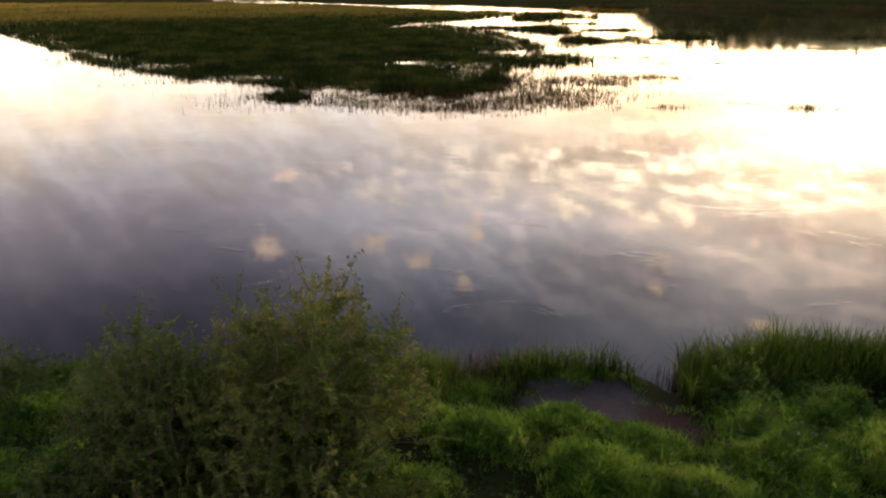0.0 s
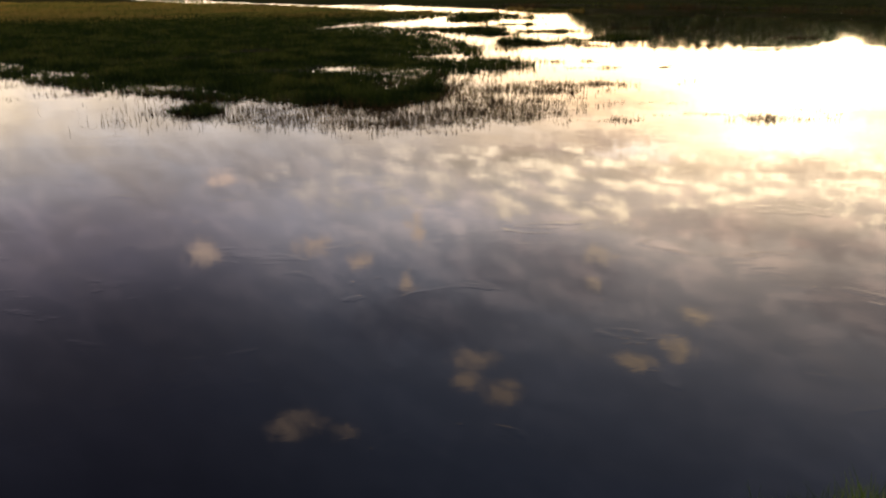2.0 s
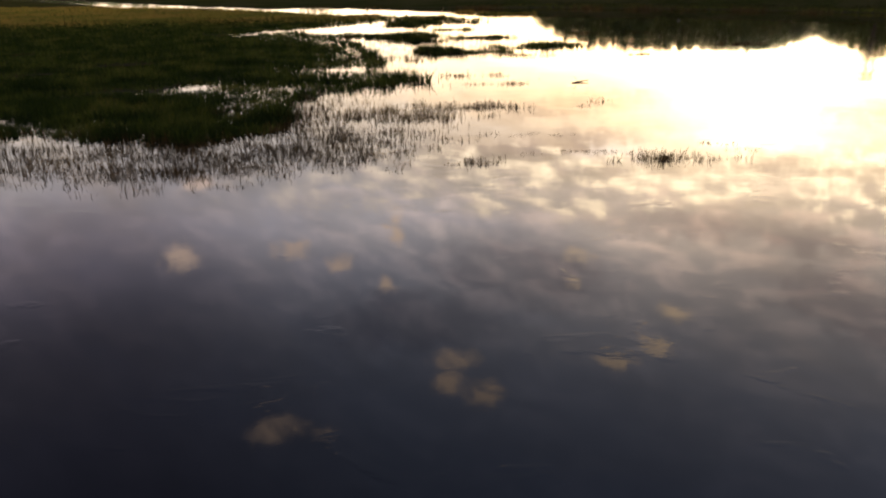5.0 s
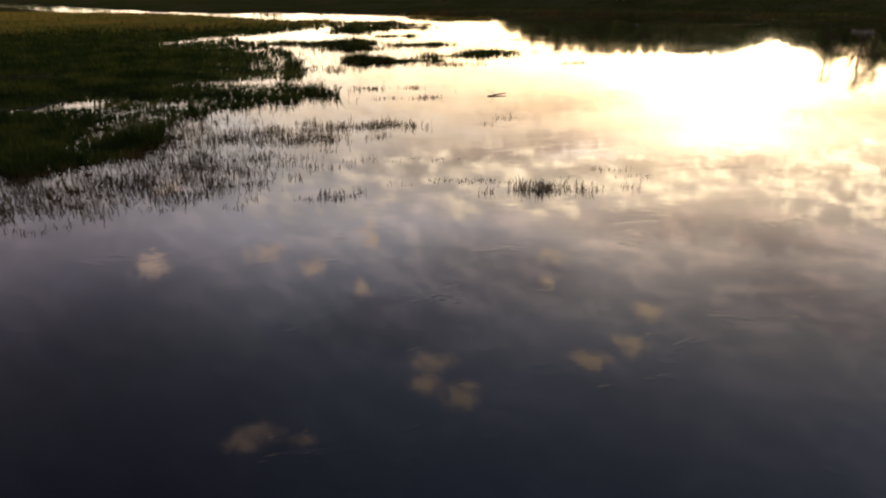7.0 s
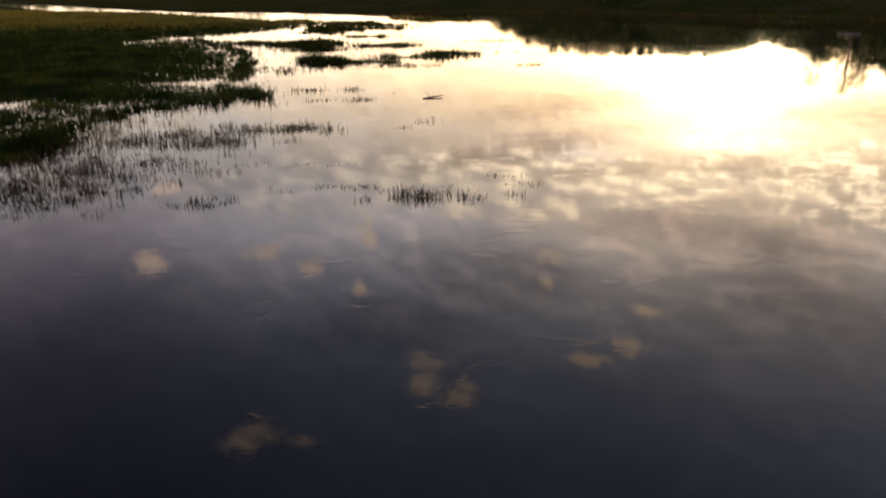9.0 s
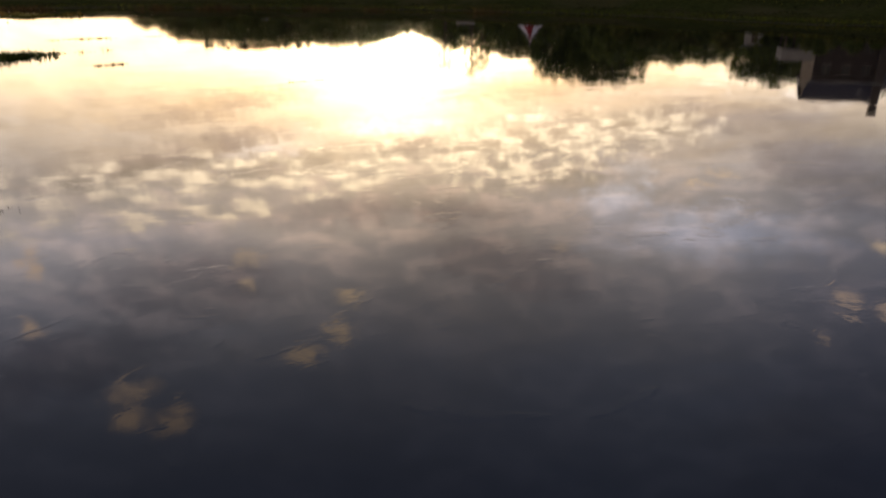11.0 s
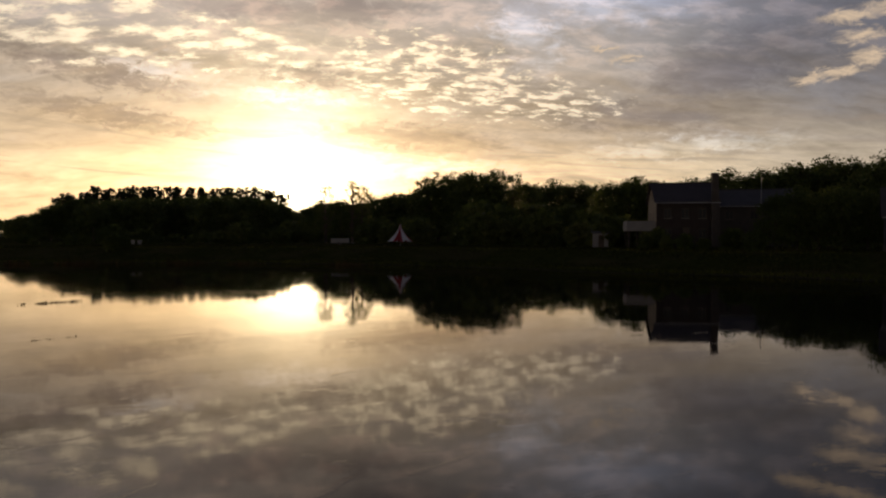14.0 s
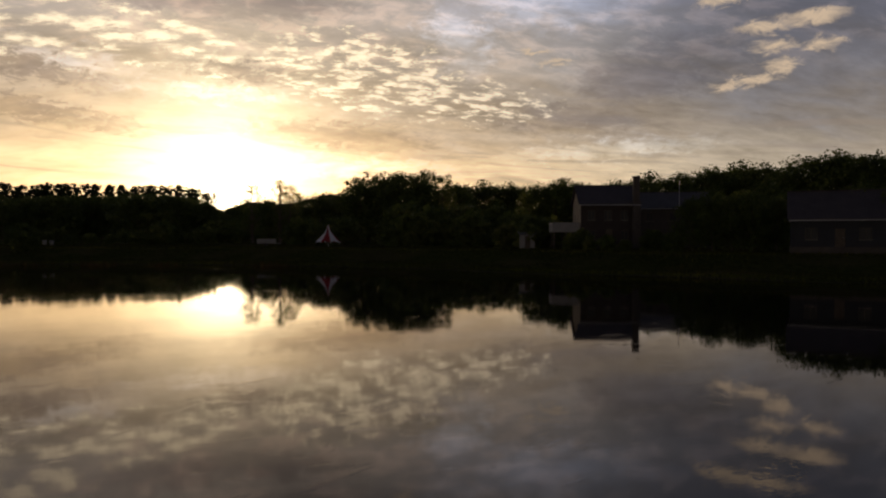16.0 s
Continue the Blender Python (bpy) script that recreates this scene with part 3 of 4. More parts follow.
def spikes(base, h, w, lean, turn):
    """Far blades: one slim triangle each."""
    n = len(base)
    flop = rng.uniform(0, math.pi, n)
    side = np.stack([np.cos(flop), np.sin(flop), np.zeros(n)], 1) * (w / 2)[:, None]
    tip = base + np.stack([np.cos(turn) * lean * h, np.sin(turn) * lean * h, h], 1)
    v = np.stack([base - side, base + side, tip], 1).reshape(-1, 3)
    return v, np.arange(3 * n).reshape(-1, 3)


def stuff(name, v, f, mat, label, cat):
    return tagged(new(name, mesh_of(name, v, f, mat)), label, cat, kind="stuff")


def bank_grass():
    # tufts: blades that spring from one root and splay
    n = 30000
    x, y = rng.uniform(-6.0, 6.5, n), 2.7 + 3.6 * rng.uniform(0, 1, n)
    bare = np.hypot((x - 1.28) / 0.40, (y - 5.46) / 0.22) + 0.3 * wave(x, y, 4.0, 2.0) + 0.2 * wave(x, y, 11.0, 2.0)
    bare2 = np.hypot((x - 1.93) / 0.20, (y - 5.0) / 0.36) + 0.2 * wave(x, y, 6.0, 1.0)
    hum = hummocks(x, y)
    keep = (near_in(x, y) > 0.0) & (bare > 1.0) & (bare2 > rng.uniform(0.3, 1.1, n)) & (rng.uniform(size=n) < 0.05 + 6.5 * np.maximum(hum - 0.03, 0))
    x, y, hum = x[keep], y[keep], hum[keep]
    lush = np.clip(0.75 + 0.45 * wave(x, y, 3.1, 0.9) + 0.3 * wave(x, y, 8.0, 3.9), 0.3, 1.5) * rng.uniform(0.7, 1.3, len(x))
    tall = (0.055 + 0.28 * hum) * lush + 0.02
    per = 20
    n = len(x) * per
    x, y, tall = (np.repeat(q, per) for q in (x, y, tall))
    a, r = rng.uniform(0, 6.2832, n), 0.055 * np.sqrt(rng.uniform(0, 1, n))
    x, y = x + r * np.cos(a), y + r * np.sin(a)
    h = tall * rng.uniform(0.45, 1.25, n)
    h = np.where(rng.uniform(size=n) < 0.03, h * 1.6, h)
    lean = np.clip(r / 0.055 * 0.75 + rng.normal(0.05, 0.2, n), 0, 1.15)
    v, f = blades(np.stack([x, y, height(x, y) - 0.015], 1), h, rng.uniform(0.007, 0.014, n), lean, a + rng.normal(0, 0.5, n), rng.uniform(0, math.pi, n))
    stuff("bank_grass", v, f, M_GRASS, "lush green tussock grass covering the near river bank", "grass")
    # tall stand at the water's edge, its backlit shade put into the blade colour
    n = 34000
    x, y = rng.uniform(-7, 6.5, n), rng.uniform(5.35, 6.3, n)
    tall = 1.25 * np.exp(-((x - 3.2) / 1.15) ** 6) + 0.8 * np.exp(-((x - 1.15) / 0.6) ** 4) + 0.5 * np.exp(-((x + 0.15) / 0.3) ** 2) + 0.22
    keep = (near_in(x, y) > -0.02) & (rng.uniform(size=n) < tall) & (np.abs(x - 2.0) > 0.16) & (np.hypot((x - 1.4) / 0.8, (y - 5.4) / 0.44) > 1)
    x, y, tall = x[keep], y[keep], tall[keep]
    n = len(x)
    h = rng.uniform(0.10, 0.30, n) * (0.55 + 0.72 * tall) * (1 + 0.2 * wave(x, y, 4.0, 2.2))
    v, f = blades(np.stack([x, y, height(x, y) - 0.02], 1), h, rng.uniform(0.007, 0.014, n), rng.uniform(0.05, 0.6, n),
                  rng.uniform(0, 6.28, n), rng.uniform(0, 3.14, n))
    stuff("backlit_shore_grass", v, f, M_SHORE_BACKLIT, "tall dense green grass standing along the water's edge", "grass")
    # dead stalks
    n = 420
    x = np.concatenate([rng.normal(0.35, 0.22, 220), rng.normal(2.2, 0.12, 120), rng.uniform(2.5, 5, 80)])
    y = np.concatenate([rng.normal(5.95, 0.12, 220), rng.normal(5.85, 0.15, 120), rng.uniform(5.7, 6.2, 80)])
    v, f = blades(np.stack([x, y, height(x, y) - 0.02], 1), rng.uniform(0.14, 0.40, n), rng.uniform(0.005, 0.009, n), rng.uniform(0, 0.5, n),
                  rng.uniform(0, 6.28, n), rng.uniform(0, 3.14, n))
    stuff("dry_stalks", v, f, M_STRAW, "dry brown dead stalks between the shore grass", "dry stalks")


def herb_leaves():
    """Low broad-leaved weeds among the grass."""
    vs, fs, o = [], [], 0
    n = 80000
    x, y = rng.uniform(-6.5, 6.5, n), rng.uniform(2.2, 6.0, n)
    spread = 0.5 + 0.5 * wave(x, y, 1.6, 6.0)
    keep = (rng.uniform(size=n) < (0.10 + 0.75 * smooth(-1.2, -2.4, x) + 0.12 * smooth(1.3, 2.6, x)) * np.maximum(spread, 0.2)) & (near_in(x, y) > 0.05) & ((y < 5.3) | (x < -1)) & (np.hypot((x - 1.6) / 1.0, (y - 5.3) / 0.75) > 1)
    x, y = x[keep], y[keep]
    n = len(x)
    z = height(x, y) + hummocks(x, y) * 0.3 + rng.uniform(0.02, 0.13, n)
    a, tilt, ln = rng.uniform(0, 6.28, n), rng.uniform(-0.3, 0.7, n), rng.uniform(0.02, 0.06, n)
    d = np.stack([np.cos(a) * np.cos(tilt), np.sin(a) * np.cos(tilt), -np.sin(tilt)], 1)
    s = np.stack([-np.sin(a), np.cos(a), np.zeros(n)], 1)
    b = np.stack([x, y, z], 1)
    v = np.stack([b, b + d * (ln * 0.45)[:, None] + s * (ln * 0.3)[:, None] + [0, 0, 0.008], b + d * ln[:, None],
                  b + d * (ln * 0.45)[:, None] - s * (ln * 0.3)[:, None] + [0, 0, 0.008]], 1).reshape(-1, 3)
    f = np.arange(4 * n).reshape(-1, 4)
    stuff("broad_leaved_weeds", v, f, M_HERB, "low broad-leaved green weeds among the bank grass", "weeds")


def marsh_growth():
    n = 400000
    y = 22 + 122 * rng.uniform(0, 1, n) ** 2.1
    x = np.interp(y, [22, 26, 35, 60, 134], [-9, -12, -19, -42, -95]) + rng.uniform(0, 1, n) * np.interp(y, [22, 40, 60, 90, 134], [14, 33, 58, 92, 120])
    ex, ey = [x], [y]
    for cx, cy, a, b in ISLETS:
        c = int(420 * a * b) + 220
        r, th = np.sqrt(rng.uniform(0, 1, c)) * 1.1, rng.uniform(0, 6.28, c)
        ex.append(cx + a * r * np.cos(th))
        ey.append(cy + b * r * np.sin(th))
    x, y = np.concatenate(ex), np.concatenate(ey)
    n = len(x)
    d = marsh_in(x, y)
    keep = rng.uniform(size=n) < smooth(-0.35, 0.25, d)
    x, y, d = x[keep], y[keep], d[keep]
    n = len(x)
    h = rng.uniform(0.14, 0.36, n) * (0.55 + 0.45 * smooth(0, 3, d)) * (1 + 0.55 * wave(x, y, 0.45, 8.0))
    h = h * np.where(inside_distance(MARSH, x, y) < 0.6, 1.9, 1.0) * (1 + 0.55 * wave(x, y, 2.2, 1.1) + 0.35 * wave(x, y, 5.1, 4.1))
    w = 0.016 + 0.0011 * y
    z = np.maximum(height(x, y), -0.05) - 0.03
    v, f = spikes(np.stack([x, y, z], 1), h, w * rng.uniform(0.7, 1.4, n), rng.uniform(0.0, 0.75, n), rng.uniform(0, 6.28, n))
    ripe = smooth(78, 100, y - 0.35 * x) * 0.9 > rng.uniform(size=n)
    stuff("marsh_sedge", v, f[~ripe], M_SEDGE, "dense dark green sedge growing over the marshy shallows", "sedge")
    stuff("ripe_meadow_grass", v, f[ripe], M_MEADOW, "yellowing meadow grass at the marsh's far side", "grass")


def reed_stems():
    pts = []
    # fringe outside the dense growth
    n = 230000
    x, y = rng.uniform(-24, 14, n), rng.uniform(19.5, 66, n)
    d = marsh_in(x, y)
    want = np.exp(-np.maximum(-d, 0) / 0.8) * (d < 0.4) * (0.25 + 0.75 * smooth(-0.2, 0.7, wave(x, y, 1.3, 9.0) + 0.35))
    want *= np.where((x > -8) & (x < 5.5) & (y < 33), 0.9, 0.14) * smooth(20.0, 22.5, y)
    k = rng.uniform(size=n) < want * 0.95
    pts.append((x[k], y[k], rng.uniform(0.06, 0.28, k.sum())))
    # stands that wade out: x, y, spread along, spread across, count, tallest
    for cx, cy, a, b, c, top in [(11.3, 21.6, .55, .14, 120, .62), (12.0, 21.9, .6, .2, 20, .2), (9.7, 22.5, .5, .12, 70, .2), (7.0, 21.9, .35, .2, 60, .38),
                                 (5.7, 23.2, .6, .2, 50, .25), (9.3, 24.6, .6, .15, 26, .18), (13.0, 23.0, .5, .1, 18, .2), (13.7, 22.2, .3, .1, 10, .2),
                                 (8.6, 29.2, 1.3, .35, 260, .5), (6.2, 27.6, 1.0, .4, 240, .55), (4.0, 24.6, 1.3, 1.0, 900, .4), (1.5, 23.2, 1.8, .8, 900, .42), (3.2, 27.6, .7, 1.6, 420, .5), (5.2, 28.6, 1.2, .7, 360, .5),
                                 (-1.2, 23.4, 1.8, .8, 760, .42), (-0.6, 21.9, 1.3, .5, 420, .4), (1.6, 21.9, 1.2, .5, 400, .36), (3.6, 22.9, 1.0, .6, 320, .36), (-2.6, 22.6, .9, .5, 200, .36), (-3.6, 24.2, 1.3, .8, 190, .45), (-9.5, 28.0, 1.6, .5, 110, .45), (-13.2, 31.0, 1.2, .5, 70, .4),
                                 (-18.5, 37, 1.0, .5, 90, .5), (10, 34.6, 1.2, .3, 60, .4), (19.8, 45.5, .8, .15, 60, .35), (29.2, 51, .9, .12, 130, .42),
                                 (25.4, 35.1, .45, .12, 26, .25), (17, 52.8, 1.8, .4, 140, .5), (23.3, 63.4, 2.4, .4, 110, .45), (9.3, 37.5, 1.0, .3, 70, .5),
                                 (13, 46.2, 1.2, .4, 160, .6), (15.2, 59.8, 1.5, .5, 120, .6), (6.2, 45, 1.4, .8, 200, .6)]:
        c = int(c * 2.6)
        m = max(4, c // 18)
        sx, sy, st = rng.normal(cx, a, m), rng.normal(cy, b, m), rng.uniform(0.45, 1.0, m)
        i = rng.integers(0, m, c)
        pts.append((sx[i] + rng.normal(0, 0.13, c) * (0.4 + a), sy[i] + rng.normal(0, 0.08, c), rng.uniform(0.15, 1.0, c) * st[i] * top * 0.55))
    # a thin belt before the far bank
    c = 5200
    t = rng.uniform(0, 1, c)
    bx, by = np.interp(t, [0, .25, .5, .75, 1], [-20, 16, 40, 60, 74]), np.interp(t, [0, .25, .5, .75, 1], [128, 125, 119, 103, 82])
    k = rng.uniform(size=c) < smooth(-0.1, 0.5, wave(bx, by, 0.35, 2.5))
    pts.append((bx[k] + rng.normal(0, 1.0, k.sum()), by[k] + rng.normal(0, 1.0, k.sum()), rng.uniform(0.3, 0.9, k.sum())))
    x, y, h = (np.concatenate([p[i] for p in pts]) for i in range(3))
    n = len(x)
    v, f = blades(np.stack([x, y, np.full(n, -0.08)], 1), h + 0.08, (0.006 + 0.00040 * y) * rng.uniform(0.7, 1.3, n), np.abs(rng.normal(0, 0.42, n)),
                  rng.uniform(0, 6.28, n), rng.uniform(0, 3.14, n))
    stuff("reeds", v, f, M_REED, "thin dark reeds standing in the shallow water", "reeds")


bank_grass()
herb_leaves()
marsh_growth()
reed_stems()

# ---- things ----
def part(name, bm, mat, parent=None, label=""):
    """Links a bmesh as one mesh object under a thing or a part."""
    me = bpy.data.meshes.new(name)
    bm.to_mesh(me)
    bm.free()
    me.materials.append(mat)
    ob = new(name, me)
    if parent is not None:
        ob.parent = parent
    return tagged(ob, label)


def empty(name, m, label, cat, group=""):
    ob = new(name)
    ob.matrix_world = m
    return tagged(ob, label, cat, group)


def box(bm, x0, x1, y0, y1, z0, z1, bevel=0.0):
    r = bmesh.ops.create_cube(bm, size=1)
    for v in r["verts"]:
        v.co = Vector(((x0 + x1) / 2 + v.co.x * (x1 - x0), (y0 + y1) / 2 + v.co.y * (y1 - y0), (z0 + z1) / 2 + v.co.z * (z1 - z0)))
    if bevel:
        es = list({e for v in r["verts"] for e in v.link_edges})
        bmesh.ops.bevel(bm, geom=es, offset=bevel, segments=1, affect="EDGES")
    return bm


def tube(bm, a, b, ra, rb, sides=6):
    """A tapered limb from a to b."""
    a, b = Vector(a), Vector(b)
    q = (b - a).to_track_quat("Z", "Y")
    rings = []
    for p, r in ((a, ra), (b, rb)):
        rings.append([bm.verts.new(p + q @ Vector((r * math.cos(6.2832 * i / sides), r * math.sin(6.2832 * i / sides), 0))) for i in range(sides)])
    for i in range(sides):
        bm.faces.new((rings[0][i], rings[0][(i + 1) % sides], rings[1][(i + 1) % sides], rings[1][i]))
    bm.faces.new(rings[1])
    bm.faces.new(rings[0][::-1])


def polar(az, dist, eye=(18.2, 5.4)):
    return eye[0] + dist * math.sin(radians(az)), eye[1] + dist * math.cos(radians(az))


def land(x, y):
    return float(height(np.array([x]), np.array([y]))[0])


def cards(pts, size, seed, up=0.0, slim=0.32):
    """Leaf sprays: a bent four-cornered leaf at each point."""
    r = np.random.default_rng(seed)
    n = len(pts)
    d = r.normal(size=(n, 3))
    d[:, 2] = d[:, 2] * 0.7 + up
    d /= np.linalg.norm(d, axis=1)[:, None]
    s = np.cross(d, r.normal(size=(n, 3)))
    s /= np.linalg.norm(s, axis=1)[:, None]
    ln = (size * r.uniform(0.6, 1.5, n))[:, None]
    b = np.asarray(pts)
    v = np.stack([b - d * ln * 0.5, b + s * ln * slim, b + d * ln * 0.5, b - s * ln * slim], 1).reshape(-1, 3)
    return v, np.arange(4 * n).reshape(-1, 4)


# ---- trees of the far bank ----
def tree_kind(name, tall, wide, crown_from, clumps, leaves, leaf, bark, leaf_mat, seed, shape="round", open_=0.0, core=3.0):
    """A tree at the origin: trunk with limbs, and a crown of leaf clumps round the limbs' ends."""
    r = random.Random(seed)
    nr = np.random.default_rng(seed)
    thing = new(name)
    bm = bmesh.new()
    lean = Vector((r.uniform(-.04, .04) * tall, r.uniform(-.04, .04) * tall, 0))
    girth = 0.02 * tall + 0.03
    top = Vector((0, 0, tall * 0.93)) + lean
    knots = [Vector((0, 0, -0.4)), Vector((0, 0, tall * 0.3)) + lean * 0.2 + Vector((r.uniform(-.1, .1), r.uniform(-.1, .1), 0)), Vector((0, 0, tall * 0.62)) + lean * 0.6, top]
    for i in range(3):
        tube(bm, knots[i], knots[i + 1], girth * (1 - 0.3 * i), girth * (0.7 - 0.3 * i) if i < 2 else girth * 0.06, 7)
    pts = []
    for i in range(clumps):
        t = (i + r.random()) / clumps
        z = tall * (crown_from + (0.98 - crown_from) * t)
        if shape == "round":
            reach = wide * math.sqrt(max(0.05, 1 - (2 * t - 0.85) ** 2 / 1.35))
        elif shape == "spire":
            reach = wide * (0.35 + 0.65 * math.sin(math.pi * min(1, 0.12 + 0.88 * t)) ** 0.8)
        else:
            reach = wide * (0.45 + 0.55 * math.sin(math.pi * (0.15 + 0.75 * t)))
        a = i * 2.399 + r.uniform(-.5, .5)
        rad = reach * math.sqrt(r.uniform(0.12, 1.0))
        c = Vector((rad * math.cos(a), rad * math.sin(a), z + r.uniform(-.05, .05) * tall)) + lean * t
        start = Vector((0, 0, max(tall * 0.18, z - rad * 0.75 - 0.06 * tall))) + lean * t * 0.7
        tube(bm, start, c, girth * 0.30 * (1.1 - t), girth * 0.05, 4)
        size = wide * r.uniform(0.20, 0.40) * (1 - open_ * 0.4)
        m = int(leaves * r.uniform(0.6, 1.4))
        q = nr.normal(size=(m, 3))
        q *= (nr.uniform(0, 1, m) ** 0.40 / np.linalg.norm(q, axis=1))[:, None] * np.array([1, 1, 0.72]) * size * 1.25
        pts.append(q + np.array(c))
    part("trunk", bm, bark, thing)
    v, f = cards(np.concatenate(pts), leaf, seed, 0.1)
    # larger sprays deep inside the crown
    heart = np.concatenate([p[: max(3, len(p) // 9)] * np.array([0.86, 0.86, 1.0]) - np.array([0, 0, 0.03 * tall]) for p in pts])
    v2, f2 = cards(heart, leaf * core, seed + 1, 0.1, 0.4)
    v, f = np.concatenate([v, v2]), np.concatenate([f, f2 + len(v)])
    crown = new("crown", mesh_of("crown", v, f, leaf_mat, flat=True))
    crown.parent = thing
    return thing


GROUPS = {"pine_tree": "pines on the hill", "oak_tree": "broad trees of the far bank", "poplar_tree": "tall airy trees", "birch_tree": "birches by the sun",
          "willow_bush": "bushes along the far bank"}
LABELS = {"pine_tree": "dark pine with a bare stem on the wooded hill", "oak_tree": "broad dark leafy tree standing behind the far bank",
          "poplar_tree": "tall thin-leaved poplar with upright twigs", "birch_tree": "slender airy birch against the setting sun",
          "willow_bush": "rounded green bush on the far bank's meadow"}
KINDS = {
    "pine_tree": [tree_kind("pine_tree", 16, 2.6, 0.42, 34, 60, 0.40, M_PINE_BARK, M_NEEDLE, 11 + i, "round", 0.0, 2.2) for i in range(3)],
    "oak_tree": [tree_kind("oak_tree", 13, 5.0, 0.16, 84, 96, 0.36, M_BARK, M_LEAF_DARK, 31 + i, "round", 0.0, 2.0) for i in range(4)],
    "poplar_tree": [tree_kind("poplar_tree", 16, 3.0, 0.16, 90, 52, 0.24, M_BARK, M_LEAF_LIGHT, 51 + i, "spire", 0.5, 1.8) for i in range(3)],
    "birch_tree": [tree_kind("birch_tree", 13, 2.2, 0.20, 84, 44, 0.17, M_BARK, M_LEAF_LIGHT, 71 + i, "spire", 0.4, 1.6) for i in range(2)],
    "willow_bush": [tree_kind("willow_bush", 4.2, 2.6, 0.04, 46, 62, 0.30, M_TWIG, M_LEAF_LIGHT if i else M_LEAF_DARK, 91 + i, "round") for i in range(3)],
}
HEIGHTS = {"pine_tree": 16, "oak_tree": 13, "poplar_tree": 16, "birch_tree": 13, "willow_bush": 4.2}
for kind, protos in KINDS.items():
    for p in protos:
        tagged(p, LABELS[kind], "bush" if kind == "willow_bush" else "tree", GROUPS[kind])
used, counts = set(), {}
plant_rng = random.Random(5)


def plant(kind, az, dist, top_el=None, tall=None, fat=1.0):
    """One plant of a kind, by its bearing and distance from the river's middle; top_el: the angle at which its top stands."""
    x, y = polar(az, dist)
    z = land(x, y)
    tall = tall or (3.9 + dist * math.tan(radians(top_el)) - z)
    i = counts.setdefault(kind, 0) % len(KINDS[kind])
    counts[kind] += 1
    s = tall / HEIGHTS[kind]
    m = pose(x, y, z - 0.05, 0, 0, plant_rng.uniform(0, 360))
    if (kind, i) not in used:
        used.add((kind, i))
        ob = KINDS[kind][i]
        ob.matrix_world = m
    else:
        ob = copy_thing(KINDS[kind][i], m)
    ob.scale = (s * fat, s * fat, s)
    return ob


# pines on the hill, from its left foot to the sun
for i in range(54):
    az = 14.0 + i * 0.31 + plant_rng.uniform(-.22, .22)
    el = np.interp(az, [13.5, 15.5, 17, 22, 28, 30.5, 31.5], [2.6, 3.45, 3.65, 3.75, 3.85, 3.6, 2.7]) + plant_rng.uniform(-.35, .12)
    plant("pine_tree", az, 415 + plant_rng.uniform(-25, 25), el, fat=1.1)
# undergrowth on the hill's front
for i in range(40):
    az = 11.8 + i * 0.62 + plant_rng.uniform(-.3, .3)
    el = np.interp(az, [11, 12.5, 14, 18, 24, 30, 36, 41], [0.8, 1.5, 2.2, 2.65, 2.8, 2.7, 2.5, 2.6]) + 0.2 - 1.1 * math.exp(-((az - 31.2) / 1.1) ** 2) + plant_rng.uniform(-.35, .1)
    plant("oak_tree", az, 300 + plant_rng.uniform(-60, 40), el, fat=1.5)
for az, d, el in [(33.4, 168, 4.3), (35.5, 170, 4.5), (36.3, 172, 4.25)]:
    plant("birch_tree", az, d, el, fat=1.15)
for az, d, el in [(37.4, 200, 3.1), (38.6, 190, 3.25), (39.8, 196, 3.35), (40.6, 190, 3.3), (34.6, 200, 2.8), (33.4, 210, 2.5)]:
    plant("oak_tree", az, d, el, fat=1.2)
for az, d, el in [(41.4, 186, 4.9), (42.5, 188, 5.1), (43.4, 184, 5.15), (44.4, 190, 5.0), (46.6, 186, 5.2), (47.5, 188, 5.35), (48.4, 186, 5.1), (58.0, 166, 4.5), (67.4, 176, 4.9)]:
    plant("poplar_tree", az, d, el, fat=1.25)
for az, d, el in [(45.3, 176, 5.0), (43.8, 178, 4.5), (41.8, 180, 4.2), (46.8, 172, 4.4), (49.6, 270, 4.1), (50.6, 280, 3.95), (52.2, 280, 4.2), (53.4, 285, 4.1), (54.8, 280, 3.9),
                  (56.2, 160, 4.05), (57.6, 158, 4.15), (58.9, 165, 4.3), (60.3, 165, 4.0), (62.5, 170, 4.2), (64.5, 180, 4.6)]:
    plant("oak_tree", az, d, el, fat=1.05)
for az, d, el in [(66.6, 165, 4.45), (68.0, 185, 4.5), (69.5, 182, 5.0), (70.9, 188, 5.15), (72.4, 182, 5.05), (73.6, 180, 4.9), (74.4, 178, 4.5), (75.6, 126, 5.2), (77.0, 122, 5.7), (78.6, 120, 5.6),
                  (80.2, 124, 5.5), (82.0, 120, 5.9), (84.0, 118, 5.6), (86.5, 122, 5.6)]:
    plant("oak_tree", az, d, el, fat=1.1)
for az, d, el in [(68.2, 98, 2.9), (69.6, 96, 3.3), (71.0, 96, 3.1), (72.4, 95, 3.3), (74.0, 97, 2.9), (79.5, 94, 3.4), (81, 92, 3.2), (83, 93, 3.6), (85, 94, 3.6)]:
    plant("oak_tree", az, d, el, fat=0.9)
